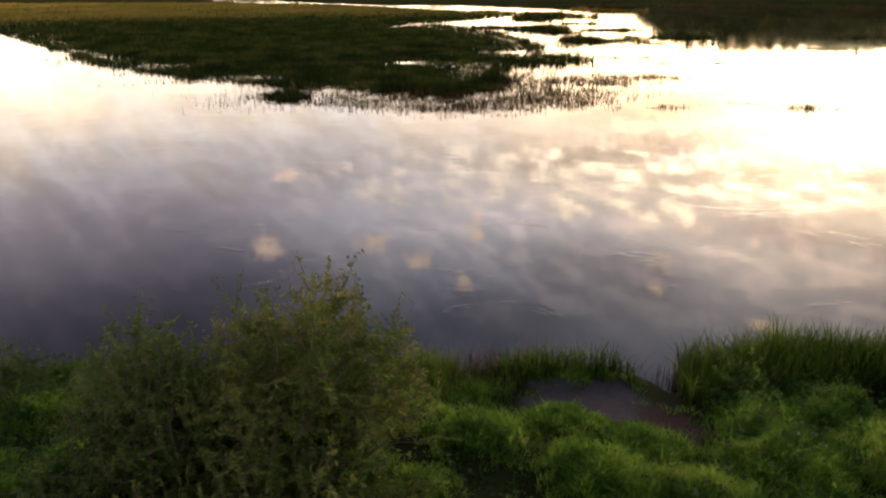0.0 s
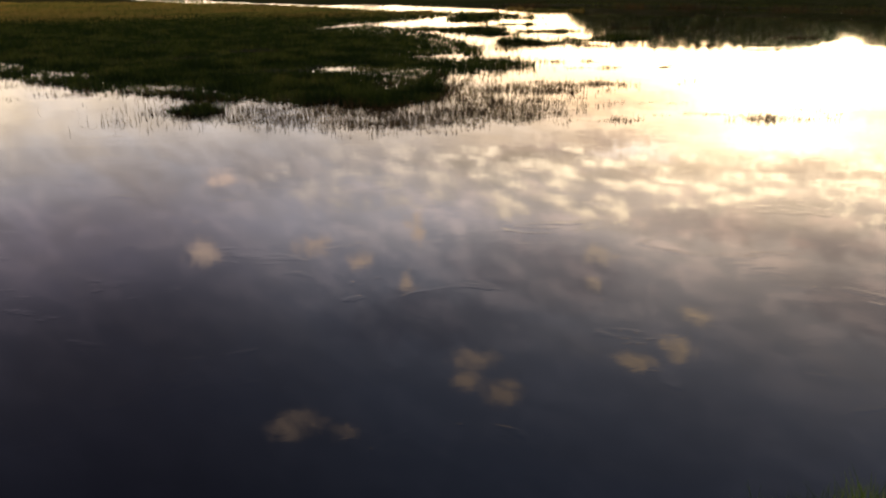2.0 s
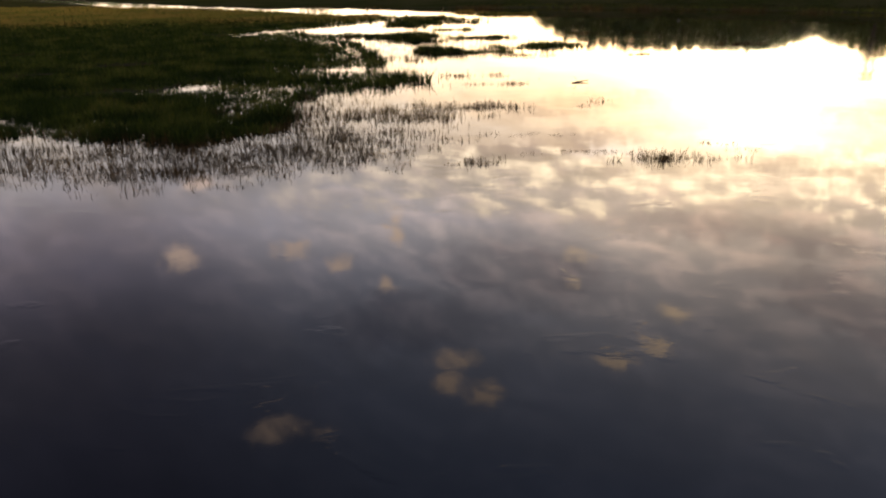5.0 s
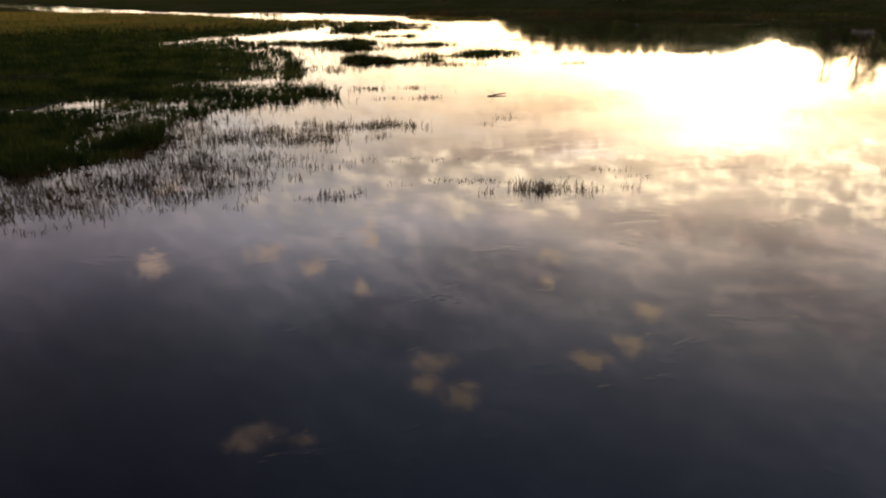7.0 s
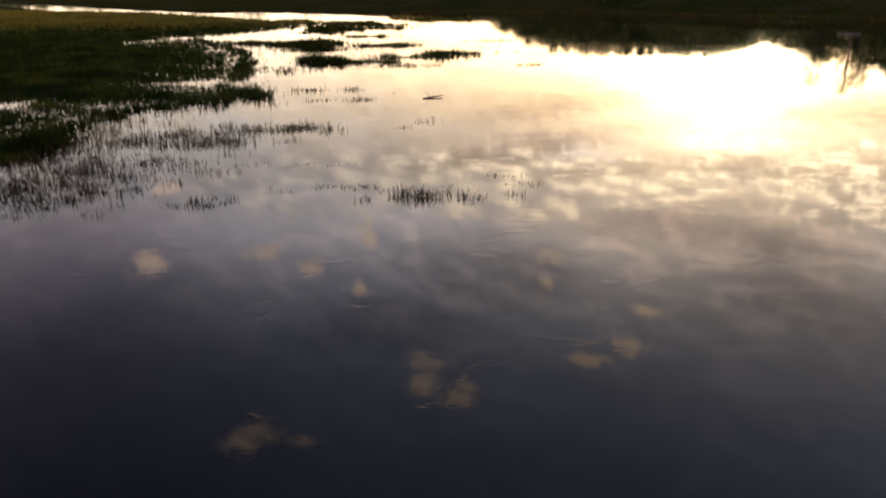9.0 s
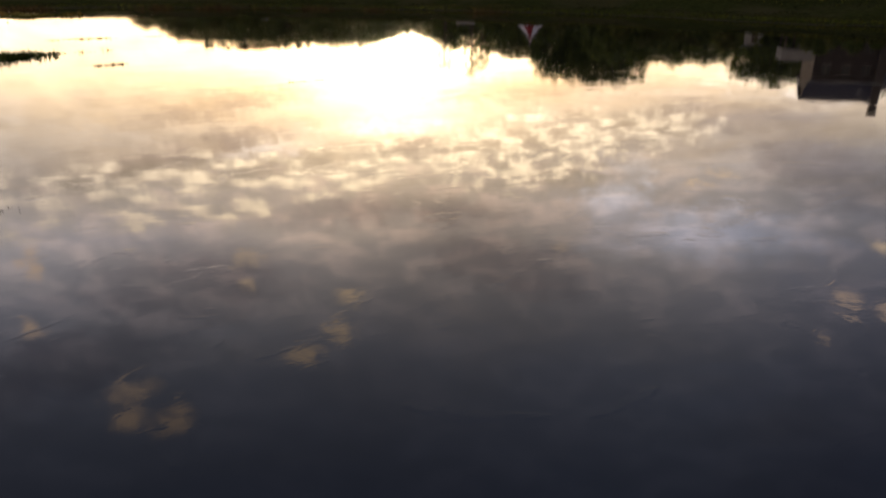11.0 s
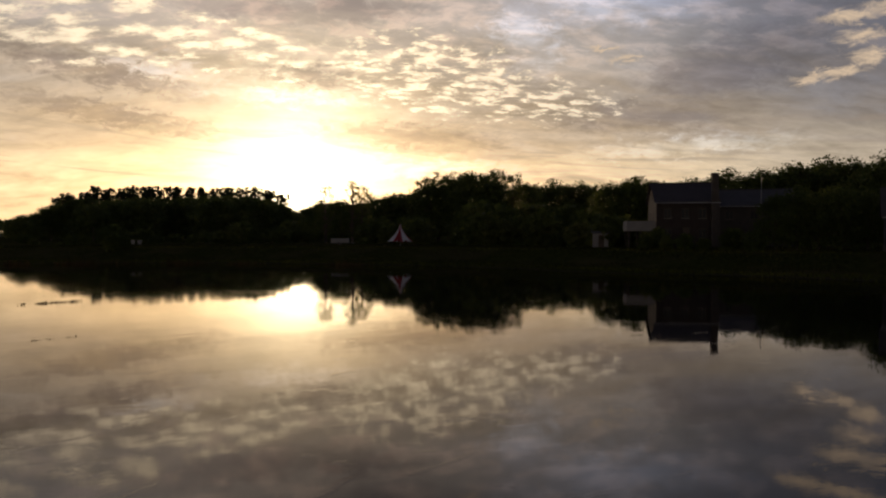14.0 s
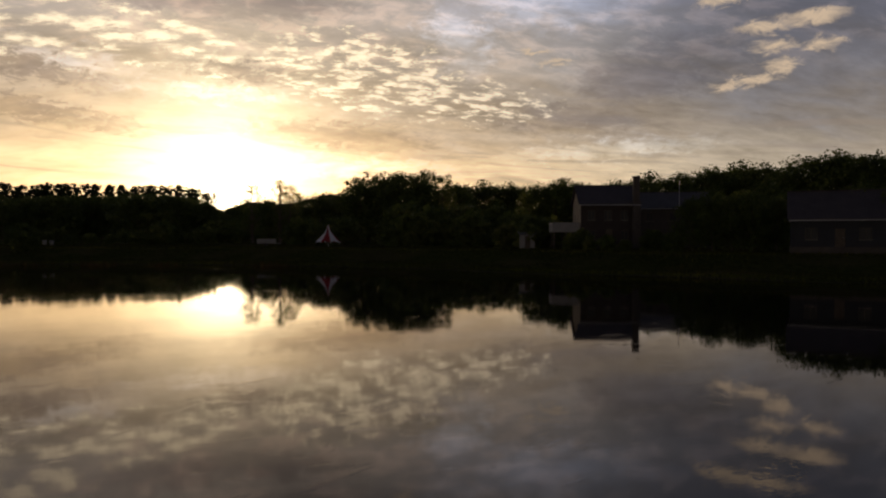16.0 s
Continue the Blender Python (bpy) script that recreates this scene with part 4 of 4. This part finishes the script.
# bushes before the woods
for i in range(46):
    az = 12 + i * 1.0 + plant_rng.uniform(-.4, .4)
    if 41.0 < az < 44.6 or 33 < az < 36:
        continue
    el = np.interp(az, [12, 25, 36, 46, 52, 59], [0.1, 0.5, 0.9, 1.9, 1.9, 1.2]) + plant_rng.uniform(-.5, .5)
    plant("willow_bush", az, np.interp(az, [12, 30, 45, 59], [165, 160, 138, 122]) + plant_rng.uniform(-6, 10), el, fat=plant_rng.uniform(1.0, 1.6))
for az, d, el in [(44.9, 128, 1.2), (46.2, 126, 1.7), (47.6, 127, 1.3), (39.5, 150, 1.2), (40.4, 152, 1.5), (17.6, 128, .1), (18.4, 129, -.1), (52.0, 118, .2), (56.0, 112, 0.0), (66.8, 92, .3), (65.2, 96, .5), (60.5, 98, -.1), (61.8, 97, .1), (63.2, 96, -.2), (58.9, 101, .2), (59.8, 103, .5), (55.6, 108, .9), (53.8, 112, 1.0)]:
    plant("willow_bush", az, d, el)


def far_woods():
    """Woods that close the view behind, too far to count."""
    n = 34000
    r = np.random.default_rng(3)
    az = r.uniform(-50, 130, n)
    d = r.uniform(480, 640, n)
    top = np.interp(az, [-50, -20, 0, 8, 10, 12, 14, 40, 70, 100, 130], [.6, .5, .7, 1.0, 1.45, 1.15, 1.9, 2.6, 2.9, 3.6, 3.6])
    el = -0.35 + (top + 0.35) * r.uniform(0.0, 1.0, n) ** 0.8 * (0.86 + 0.14 * np.sin(az * 2.7) * np.cos(az * 1.3))
    x, y = 18.2 + d * np.sin(np.radians(az)), 5.4 + d * np.cos(np.radians(az))
    v, f = cards(np.stack([x, y, 3.9 + d * np.tan(np.radians(el))], 1), 4.2, 9)
    stuff("far_woods", v, f, M_LEAF_DARK, "dark distant woods along the skyline", "woods")


far_woods()


# ---- far bank turf ----
def far_turf():
    n = 110000
    r = np.random.default_rng(17)
    az, d = r.uniform(4, 90, n), r.uniform(60, 150, n)
    x, y = 18.2 + d * np.sin(np.radians(az)), 5.4 + d * np.cos(np.radians(az))
    k = (far_in(x, y) > -0.6) & (far_in(x, y) < 34)
    x, y = x[k], y[k]
    n = len(x)
    fi = far_in(x, y)
    edge = np.exp(-((fi - 1.2) / 0.9) ** 2) + 0.8 * np.exp(-((fi - 14) / 1.0) ** 2)
    v, f = spikes(np.stack([x, y, height(x, y) - 0.05], 1), r.uniform(0.12, 0.42, n) * (0.8 + 0.5 * edge), r.uniform(0.08, 0.2, n), r.uniform(0, 0.6, n), r.uniform(0, 6.28, n))
    rim = r.uniform(size=n) < np.clip(np.exp(-((fi - 1.8) / 1.6) ** 2) + 0.8 * np.exp(-((fi - 14) / 2.0) ** 2), 0, 0.85)
    stuff("far_bank_grass", v, f[~rim], M_FAR_TURF, "rough green grass on the terraced far bank", "grass")
    stuff("far_bank_rim_grass", v, f[rim], M_EDGE_TURF, "lighter green grass along the far bank's edges", "grass")


far_turf()


# ---- willow shrubs on the near bank ----
def shrub(name, x, y, stems, tall, spread, mat, seed, label, leaf=0.055, lean=(0, 0)):
    r = random.Random(seed)
    nr = np.random.default_rng(seed)
    thing = empty(name, pose(x, y, land(x, y) - 0.03), label, "bush", "willow shrubs on the near bank")
    pts = []
    for i in range(stems):
        bm = bmesh.new()
        a = i * 2.399 + r.uniform(-.4, .4)
        out = spread * math.sqrt((i + 0.5) / stems)
        h = tall * (1.0 - 0.55 * (out / spread) ** 1.6) * r.uniform(0.75, 1.08)
        p = Vector((0.12 * math.cos(a), 0.12 * math.sin(a), 0))
        end = Vector((out * math.cos(a) + lean[0] * h, out * math.sin(a) + lean[1] * h, h))
        steps = 7
        pos = [p + (end - p) * (j / steps) + Vector((0, 0, 0.16 * h * math.sin(math.pi * j / steps))) +
               Vector((r.uniform(-.03, .03), r.uniform(-.03, .03), 0)) * (j > 0) for j in range(steps + 1)]
        for j in range(steps):
            tube(bm, pos[j], pos[j + 1], 0.011 * (1 - j / steps) + 0.0025, 0.011 * (1 - (j + 1) / steps) + 0.002, 4)
            if j >= 2:
                for _ in range(3):
                    side = Vector((r.uniform(-1, 1), r.uniform(-1, 1), r.uniform(.0, .9))).normalized() * r.uniform(0.12, 0.34)
                    bend = pos[j] + side * 0.6
                    tip = pos[j] + side + Vector((0, 0, -0.18 * side.length))
                    tube(bm, pos[j], bend, 0.003, 0.0022, 3)
                    tube(bm, bend, tip, 0.0022, 0.0012, 3)
                    m = r.randrange(22, 36)
                    t = nr.uniform(0.1, 1.05, m)[:, None]
                    way = np.where(t < 0.6, np.array(side) * t, np.array(side) * t + np.array([0, 0, -0.45 * side.length]) * (t - 0.6))
                    pts.append(np.array(pos[j]) + way + nr.normal(0, 0.011, (m, 3)))
        for _ in range(3):
            j = r.randrange(4, steps + 1)
            top_ = pos[j] + Vector((r.uniform(-.12, .12), r.uniform(-.12, .12), r.uniform(.16, .34)))
            tube(bm, pos[j], top_, 0.003, 0.001, 3)
            m = 20
            pts.append(np.array(pos[j]) + (np.array(top_) - np.array(pos[j])) * nr.uniform(0, 1, m)[:, None] + nr.normal(0, 0.011, (m, 3)))
        m = 16
        pts.append(np.array(pos[-2]) + (np.array(pos[-1]) - np.array(pos[-2])) * nr.uniform(0, 1, m)[:, None] + nr.normal(0, 0.012, (m, 3)))
        part("stem", bm, M_TWIG, thing, "thin brown willow stem")
    v, f = cards(np.concatenate(pts), leaf * 0.88, seed, 0.15, 0.14)
    lv = new("foliage", mesh_of("foliage", v, f, mat, flat=True))
    lv.parent = thing
    return thing


shrub("willow_shrub", -1.0, 3.95, 84, 1.43, 0.95, M_WILLOW, 201, "yellow-green willow shrub leaning over the near bank", 0.045, (0.13, 0.03))
shrub("willow_shrub", -1.85, 3.85, 56, 1.36, 0.55, M_WILLOW_GREY, 202, "grey-green bushy willow on the near bank", 0.043)
shrub("willow_shrub", -1.15, 3.15, 34, 0.5, 0.8, M_WILLOW, 203, "low spreading yellow-green willow on the near bank", 0.042)
shrub("willow_shrub", -2.35, 2.95, 26, 0.42, 0.7, M_WILLOW_GREY, 204, "low dark green willow beside the larger ones", 0.042)


shrub("willow_shrub", -3.7, 5.0, 30, 0.26, 0.42, M_WILLOW_GREY, 205, "small round green bush near the water's edge", 0.04)
shrub("willow_shrub", -2.9, 5.2, 26, 0.22, 0.38, M_WILLOW_GREY, 206, "small round green bush near the water's edge", 0.04)
shrub("willow_shrub", 2.62, 5.3, 22, 0.24, 0.2, M_GRASS, 207, "tiny leafy green bush beside the trodden hollow", 0.04)
shrub("willow_shrub", -0.75, 3.2, 22, 0.42, 0.6, M_WILLOW, 208, "low yellow-green willow sprawling before the larger shrubs", 0.045, (0.3, -0.2))


# ---- buildings and things of the far bank ----
def slab_roof(bm, x0, x1, ya, za, yb, zb, thick):
    """One roof slope from the eave (ya, za) to the ridge (yb, zb)."""
    c = [bm.verts.new(p) for p in ((x0, ya, za), (x1, ya, za), (x1, yb, zb), (x0, yb, zb),
                                   (x0, ya, za + thick), (x1, ya, za + thick), (x1, yb, zb + thick), (x0, yb, zb + thick))]
    for q in ((0, 1, 2, 3), (7, 6, 5, 4), (0, 4, 5, 1), (1, 5, 6, 2), (2, 6, 7, 3), (3, 7, 4, 0)):
        bm.faces.new([c[i] for i in q])


def wall_with_holes(x0, x1, z0, z1, holes, thick):
    """An upright wall in the plane y = 0, with openings (x, z, w, h) through it."""
    bm = bmesh.new()
    xs = sorted({x0, x1, *[h[0] for h in holes], *[h[0] + h[2] for h in holes]})
    zs = sorted({z0, z1, *[h[1] for h in holes], *[h[1] + h[3] for h in holes]})
    for a, b in zip(xs, xs[1:]):
        for c, d in zip(zs, zs[1:]):
            mx, mz = (a + b) / 2, (c + d) / 2
            if not any(h[0] < mx < h[0] + h[2] and h[1] < mz < h[1] + h[3] for h in holes):
                box(bm, a, b, 0, thick, c, d)
    bmesh.ops.remove_doubles(bm, verts=bm.verts, dist=0.001)
    return bm


def window(parent, m, w, h):
    """A two-light window in its opening."""
    bm = bmesh.new()
    for a, b, c, d in ((0, .07, 0, h), (w - .07, w, 0, h), (0.07, w - .07, 0, .07), (.07, w - .07, h - .07, h), (w / 2 - .03, w / 2 + .03, .07, h - .07)):
        box(bm, a, b, 0.05, 0.12, c, d)
    win = part("window", bm, M_WOODEN, parent, "brown wooden window frame")
    win.matrix_basis = m
    for i in range(2):
        bm = bmesh.new()
        box(bm, 0.07 + i * (w / 2 - .04), w / 2 - .03 + i * (w / 2 - .04), 0.075, 0.09, 0.07, h - 0.07)
        part("pane", bm, M_GLASS, win, "dark window pane")
    bm = bmesh.new()
    box(bm, -0.06, w + .06, -0.08, 0.05, -0.06, 0.0)
    part("sill", bm, M_STONE, win)


def house(name, m, length, depth, eave, ridge, wall_mat, gable_mat, roof_mat, label, front, chimney=True, base=0.7):
    """A gabled house; x along the ridge, the front faces -y, floor level at z = 0."""
    h = empty(name, m, label, "house", "houses on the far bank")
    t = 0.35
    part("front_wall", wall_with_holes(0, length, base, eave, front, t), wall_mat, h)
    bm = bmesh.new()
    box(bm, 0, length, depth - t, depth, base, eave)
    part("back_wall", bm, wall_mat, h)
    for gx in (0, length - t):
        bm = bmesh.new()
        box(bm, gx, gx + t, t, depth - t, base, eave)
        a = [bm.verts.new((gx + s, yy, zz)) for s in (0, t) for yy, zz in ((0, eave), (depth, eave), (depth / 2, ridge))]
        for q in ((0, 1, 2), (5, 4, 3), (0, 3, 4, 1), (1, 4, 5, 2), (2, 5, 3, 0)):
            bm.faces.new([a[i] for i in q])
        g = part("gable_wall", bm, gable_mat, h)
        if gx == 0:
            for yy, zz in ((depth * .25, 3.6), (depth * .62, 3.6), (depth * .44, eave + .4)):
                window(h, Matrix.Translation((-0.06, yy + 1.1, zz)) @ pose(0, 0, 0, 0, 0, -90), 1.1, 1.3)
    bm = bmesh.new()
    box(bm, -0.06, length + .06, -0.06, depth + .06, -0.8, base)
    part("plinth", bm, M_BRICK_PALE, h, "grey brick plinth")
    over, ex = 0.45, 0.4
    drop = over * (ridge - eave) / (depth / 2)
    roof = new("roof")
    roof.parent = h
    for ya, yb in ((-over, depth / 2), (depth + over, depth / 2)):
        bm = bmesh.new()
        slab_roof(bm, -ex, length + ex, ya, eave - drop + 0.02, yb, ridge + 0.02, 0.14)
        part("roof_slope", bm, roof_mat, roof)
        n = int(length / 0.9)
        bm = bmesh.new()
        for i in range(n):
            xx = -ex + (i + 0.5) * (length + 2 * ex) / n
            slab_roof(bm, xx - .03, xx + .03, ya, eave - drop + 0.15, yb, ridge + 0.15, 0.05)
        part("roof_seams", bm, roof_mat, roof)
    bm = bmesh.new()
    box(bm, -ex, length + ex, depth / 2 - .12, depth / 2 + .12, ridge + .10, ridge + .24)
    part("ridge_cap", bm, roof_mat, roof)
    bm = bmesh.new()
    box(bm, -ex + .1, length + ex - .1, -over - .14, -over, eave - drop - .06, eave - drop + .06)
    part("gutter", bm, M_STEEL, roof)
    for hx, hz, hw, hh in front:
        if hh < 1.8:
            window(h, pose(hx, 0.05, hz), hw, hh)
        else:
            bm = bmesh.new()
            box(bm, hx, hx + hw, 0.1, 0.18, hz, hz + hh)
            door = part("door", bm, M_WOODEN, h, "dark wooden door")
            bm = bmesh.new()
            box(bm, hx + hw - .2, hx + hw - .1, 0.05, 0.1, hz + 1.0, hz + 1.06)
            part("door_handle", bm, M_STEEL, door)
    return h


hx, hy = 109.1, 58.4
hz = 2.35
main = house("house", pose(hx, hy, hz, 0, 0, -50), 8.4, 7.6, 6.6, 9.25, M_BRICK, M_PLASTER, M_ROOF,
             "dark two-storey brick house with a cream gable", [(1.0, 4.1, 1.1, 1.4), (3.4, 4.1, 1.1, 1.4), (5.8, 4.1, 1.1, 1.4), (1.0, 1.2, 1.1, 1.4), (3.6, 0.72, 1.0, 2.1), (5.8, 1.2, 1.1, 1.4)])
bm = bmesh.new()
box(bm, 7.45, 8.55, -0.55, 0.35, 0.0, 7.0, 0.03)
box(bm, 7.55, 8.45, -0.4, 0.30, 7.0, 10.3, 0.03)
box(bm, 7.48, 8.52, -0.46, 0.36, 10.3, 10.5, 0.03)
part("chimney", bm, M_BRICK_PALE, main, "broad outside chimney stack")
# white walled terrace on posts at the gable
deck = empty("raised_terrace", pose(hx, hy, hz, 0, 0, -50), "white-walled raised terrace on posts beside the house", "terrace")
bm = bmesh.new()
box(bm, -4.0, -0.1, 0.6, 4.6, 2.45, 2.65)
part("deck", bm, M_WOODEN, deck)
bm = bmesh.new()
box(bm, -4.0, -0.1, 0.5, 0.6, 2.3, 3.75, 0.02)
box(bm, -4.1, -4.0, 0.5, 4.6, 2.3, 3.75, 0.02)
part("parapet", bm, M_WHITE, deck, "white parapet")
for px in (-3.8, -2.1, -0.5):
    for py in (0.8, 4.2):
        bm = bmesh.new()
        box(bm, px - .13, px + .13, py - .13, py + .13, -0.8, 2.45, 0.02)
        part("post", bm, M_WOODEN, deck)

x, y = polar(68.0, 116)
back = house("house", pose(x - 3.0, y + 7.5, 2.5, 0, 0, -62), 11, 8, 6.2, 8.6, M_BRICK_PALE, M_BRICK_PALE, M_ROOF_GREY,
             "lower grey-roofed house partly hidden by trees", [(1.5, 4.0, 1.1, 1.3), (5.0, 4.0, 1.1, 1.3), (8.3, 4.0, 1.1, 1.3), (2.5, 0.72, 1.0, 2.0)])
# dish on a pole
ax, ay = polar(67.2, 112)
mast = empty("antenna_mast", pose(ax, ay, 10.2), "thin roof mast with a small round dish", "antenna")
bm = bmesh.new()
tube(bm, (0, 0, -1.6), (0, 0, 2.0), 0.05, 0.04, 6)
part("pole", bm, M_STEEL, mast)
bm = bmesh.new()
for i in range(10):
    a, b = 6.2832 * i / 10, 6.2832 * (i + 1) / 10
    c = bm.verts.new((0, 0.12, 0))
    bm.faces.new((c, bm.verts.new((.38 * math.cos(a), 0, .38 * math.sin(a))), bm.verts.new((.38 * math.cos(b), 0, .38 * math.sin(b)))))
bmesh.ops.remove_doubles(bm, verts=bm.verts, dist=0.001)
bmesh.ops.solidify(bm, geom=bm.faces[:], thickness=0.03)
dish = part("dish", bm, M_STEEL, mast, "small grey dish")
dish.matrix_basis = pose(0, -0.1, 1.9, 0, 0, 25)

x, y = polar(75.0, 88)
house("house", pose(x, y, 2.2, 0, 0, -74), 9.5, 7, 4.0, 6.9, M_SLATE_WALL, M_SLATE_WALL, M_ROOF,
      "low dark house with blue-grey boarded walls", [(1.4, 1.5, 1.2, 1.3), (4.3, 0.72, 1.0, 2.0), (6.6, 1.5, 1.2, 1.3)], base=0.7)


def shed(m, w, d, h, label):
    s = empty("garden_shed", m, label, "shed")
    part("front_wall", wall_with_holes(0, w, 0, h, [(w * .35, 0.02, .8, 1.8)], 0.08), M_WHITE, s)
    bm = bmesh.new()
    box(bm, 0, w, d - .08, d, 0, h)
    box(bm, 0, .08, .08, d - .08, 0, h)
    box(bm, w - .08, w, .08, d - .08, 0, h)
    part("walls", bm, M_WHITE, s)
    bm = bmesh.new()
    slab_roof(bm, -.2, w + .2, -.25, h + .02, d + .2, h + .55, 0.08)
    part("roof", bm, M_ROOF_GREY, s)
    bm = bmesh.new()
    box(bm, w * .35 + .02, w * .35 + .78, .03, .07, 0.04, 1.8)
    part("door", bm, M_WOODEN, s, "dark plank door")


x, y = polar(54.9, 106)
shed(pose(x, y, land(x, y) + .05, 0, 0, -50), 2.2, 2.0, 2.0, "small whitewashed shed with a lean-to roof")


def star_tent(x, y, z, tall, spread, turn):
    t = empty("marquee_tent", pose(x, y, z, 0, 0, turn), "pointed red and white striped marquee on the meadow", "tent")
    n = 8
    for i in range(n):
        bm = bmesh.new()
        a0, a1 = 6.2832 * i / n, 6.2832 * (i + 1) / n
        rows = []
        for j in range(7):
            s = j / 6
            rad = 0.12 + (spread - 0.12) * s ** 1.35
            zz = tall - (tall - 0.75) * (s ** 0.72) + 0.12 * math.sin(math.pi * s)
            row = []
            for q in range(5):
                a = a0 + (a1 - a0) * q / 4
                scoop = 1 - 0.30 * s * math.sin(math.pi * q / 4)
                lift = 0.35 * s * math.sin(math.pi * q / 4)
                row.append(bm.verts.new((rad * scoop * math.cos(a), rad * scoop * math.sin(a), zz + lift)))
            rows.append(row)
        for j in range(6):
            for q in range(4):
                bm.faces.new((rows[j][q], rows[j + 1][q], rows[j + 1][q + 1], rows[j][q + 1]))
        bmesh.ops.solidify(bm, geom=bm.faces[:], thickness=0.03)
        part("canvas_panel", bm, M_CANVAS if i % 2 == 0 else M_RED, t, "white canvas panel" if i % 2 == 0 else "red canvas panel")
        bm = bmesh.new()
        tube(bm, (spread * math.cos(a0), spread * math.sin(a0), 0.78), (spread * 1.3 * math.cos(a0), spread * 1.3 * math.sin(a0), -0.05), 0.02, 0.02, 4)
        part("guy_rope", bm, M_TWIG, t)
    bm = bmesh.new()
    tube(bm, (0, 0, -.1), (0, 0, tall + .25), 0.07, 0.05, 8)
    part("centre_pole", bm, M_STEEL, t)


star_tent(95.9, 100.2, land(95.9, 100.2), 3.8, 2.4, 62)


def white_trailer(x, y, turn):
    z = land(x, y)
    t = empty("white_trailer", pose(x, y, z, 0, 0, turn), "low white trailer parked on the meadow", "trailer")
    bm = bmesh.new()
    box(bm, -1.7, 1.7, -.8, .8, 0.45, 1.35, 0.06)
    part("body", bm, M_WHITE, t)
    bm = bmesh.new()
    tube(bm, (1.7, 0, .5), (2.7, 0, .45), .05, .04, 6)
    part("drawbar", bm, M_STEEL, t)
    for s in (-.85, .85):
        bm = bmesh.new()
        tube(bm, (-.1, s - .09, .3), (-.1, s + .09, .3), .3, .3, 14)
        part("wheel", bm, M_ROOF, t, "dark rubber wheel")


x, y = polar(34.5, 135)
white_trailer(x, y, -40)


def beehive(x, y):
    h = empty("beehive", pose(x, y, land(x, y), 0, 0, -30), "small white box hive on short legs", "beehive", "white hives by the wood")
    bm = bmesh.new()
    box(bm, -.3, .3, -.3, .3, .3, 1.0, 0.02)
    part("body", bm, M_WHITE, h)
    bm = bmesh.new()
    box(bm, -.36, .36, -.36, .36, 1.0, 1.08, 0.01)
    part("lid", bm, M_STEEL, h)
    for a in (-.24, .24):
        for b in (-.24, .24):
            bm = bmesh.new()
            box(bm, a - .03, a + .03, b - .03, b + .03, -.1, .3)
            part("leg", bm, M_WOODEN, h)


for a in (19.0, 19.45):
    x, y = polar(a, 145)
    beehive(x, y)


# ---- drifting log in the shallows ----
log = empty("drift_log", pose(13.3, 34.6, 0.02, 0, 0, 24) @ Matrix.Scale(0.55, 4), "dark waterlogged branch lying in the shallows", "log")
bm = bmesh.new()
tube(bm, (-.75, 0, -.03), (0.1, .03, .03), .055, .05, 8)
tube(bm, (0.1, .03, .03), (.8, -.02, .07), .05, .025, 8)
part("stem", bm, M_BARK, log)
bm = bmesh.new()
tube(bm, (-.2, 0, .02), (-.45, .1, .34), .018, .008, 5)
tube(bm, (-.45, .1, .34), (-.8, .16, .42), .008, .004, 5)
tube(bm, (-.42, .09, .30), (-.38, .05, .5), .007, .003, 5)
part("side_twig", bm, M_BARK, log)
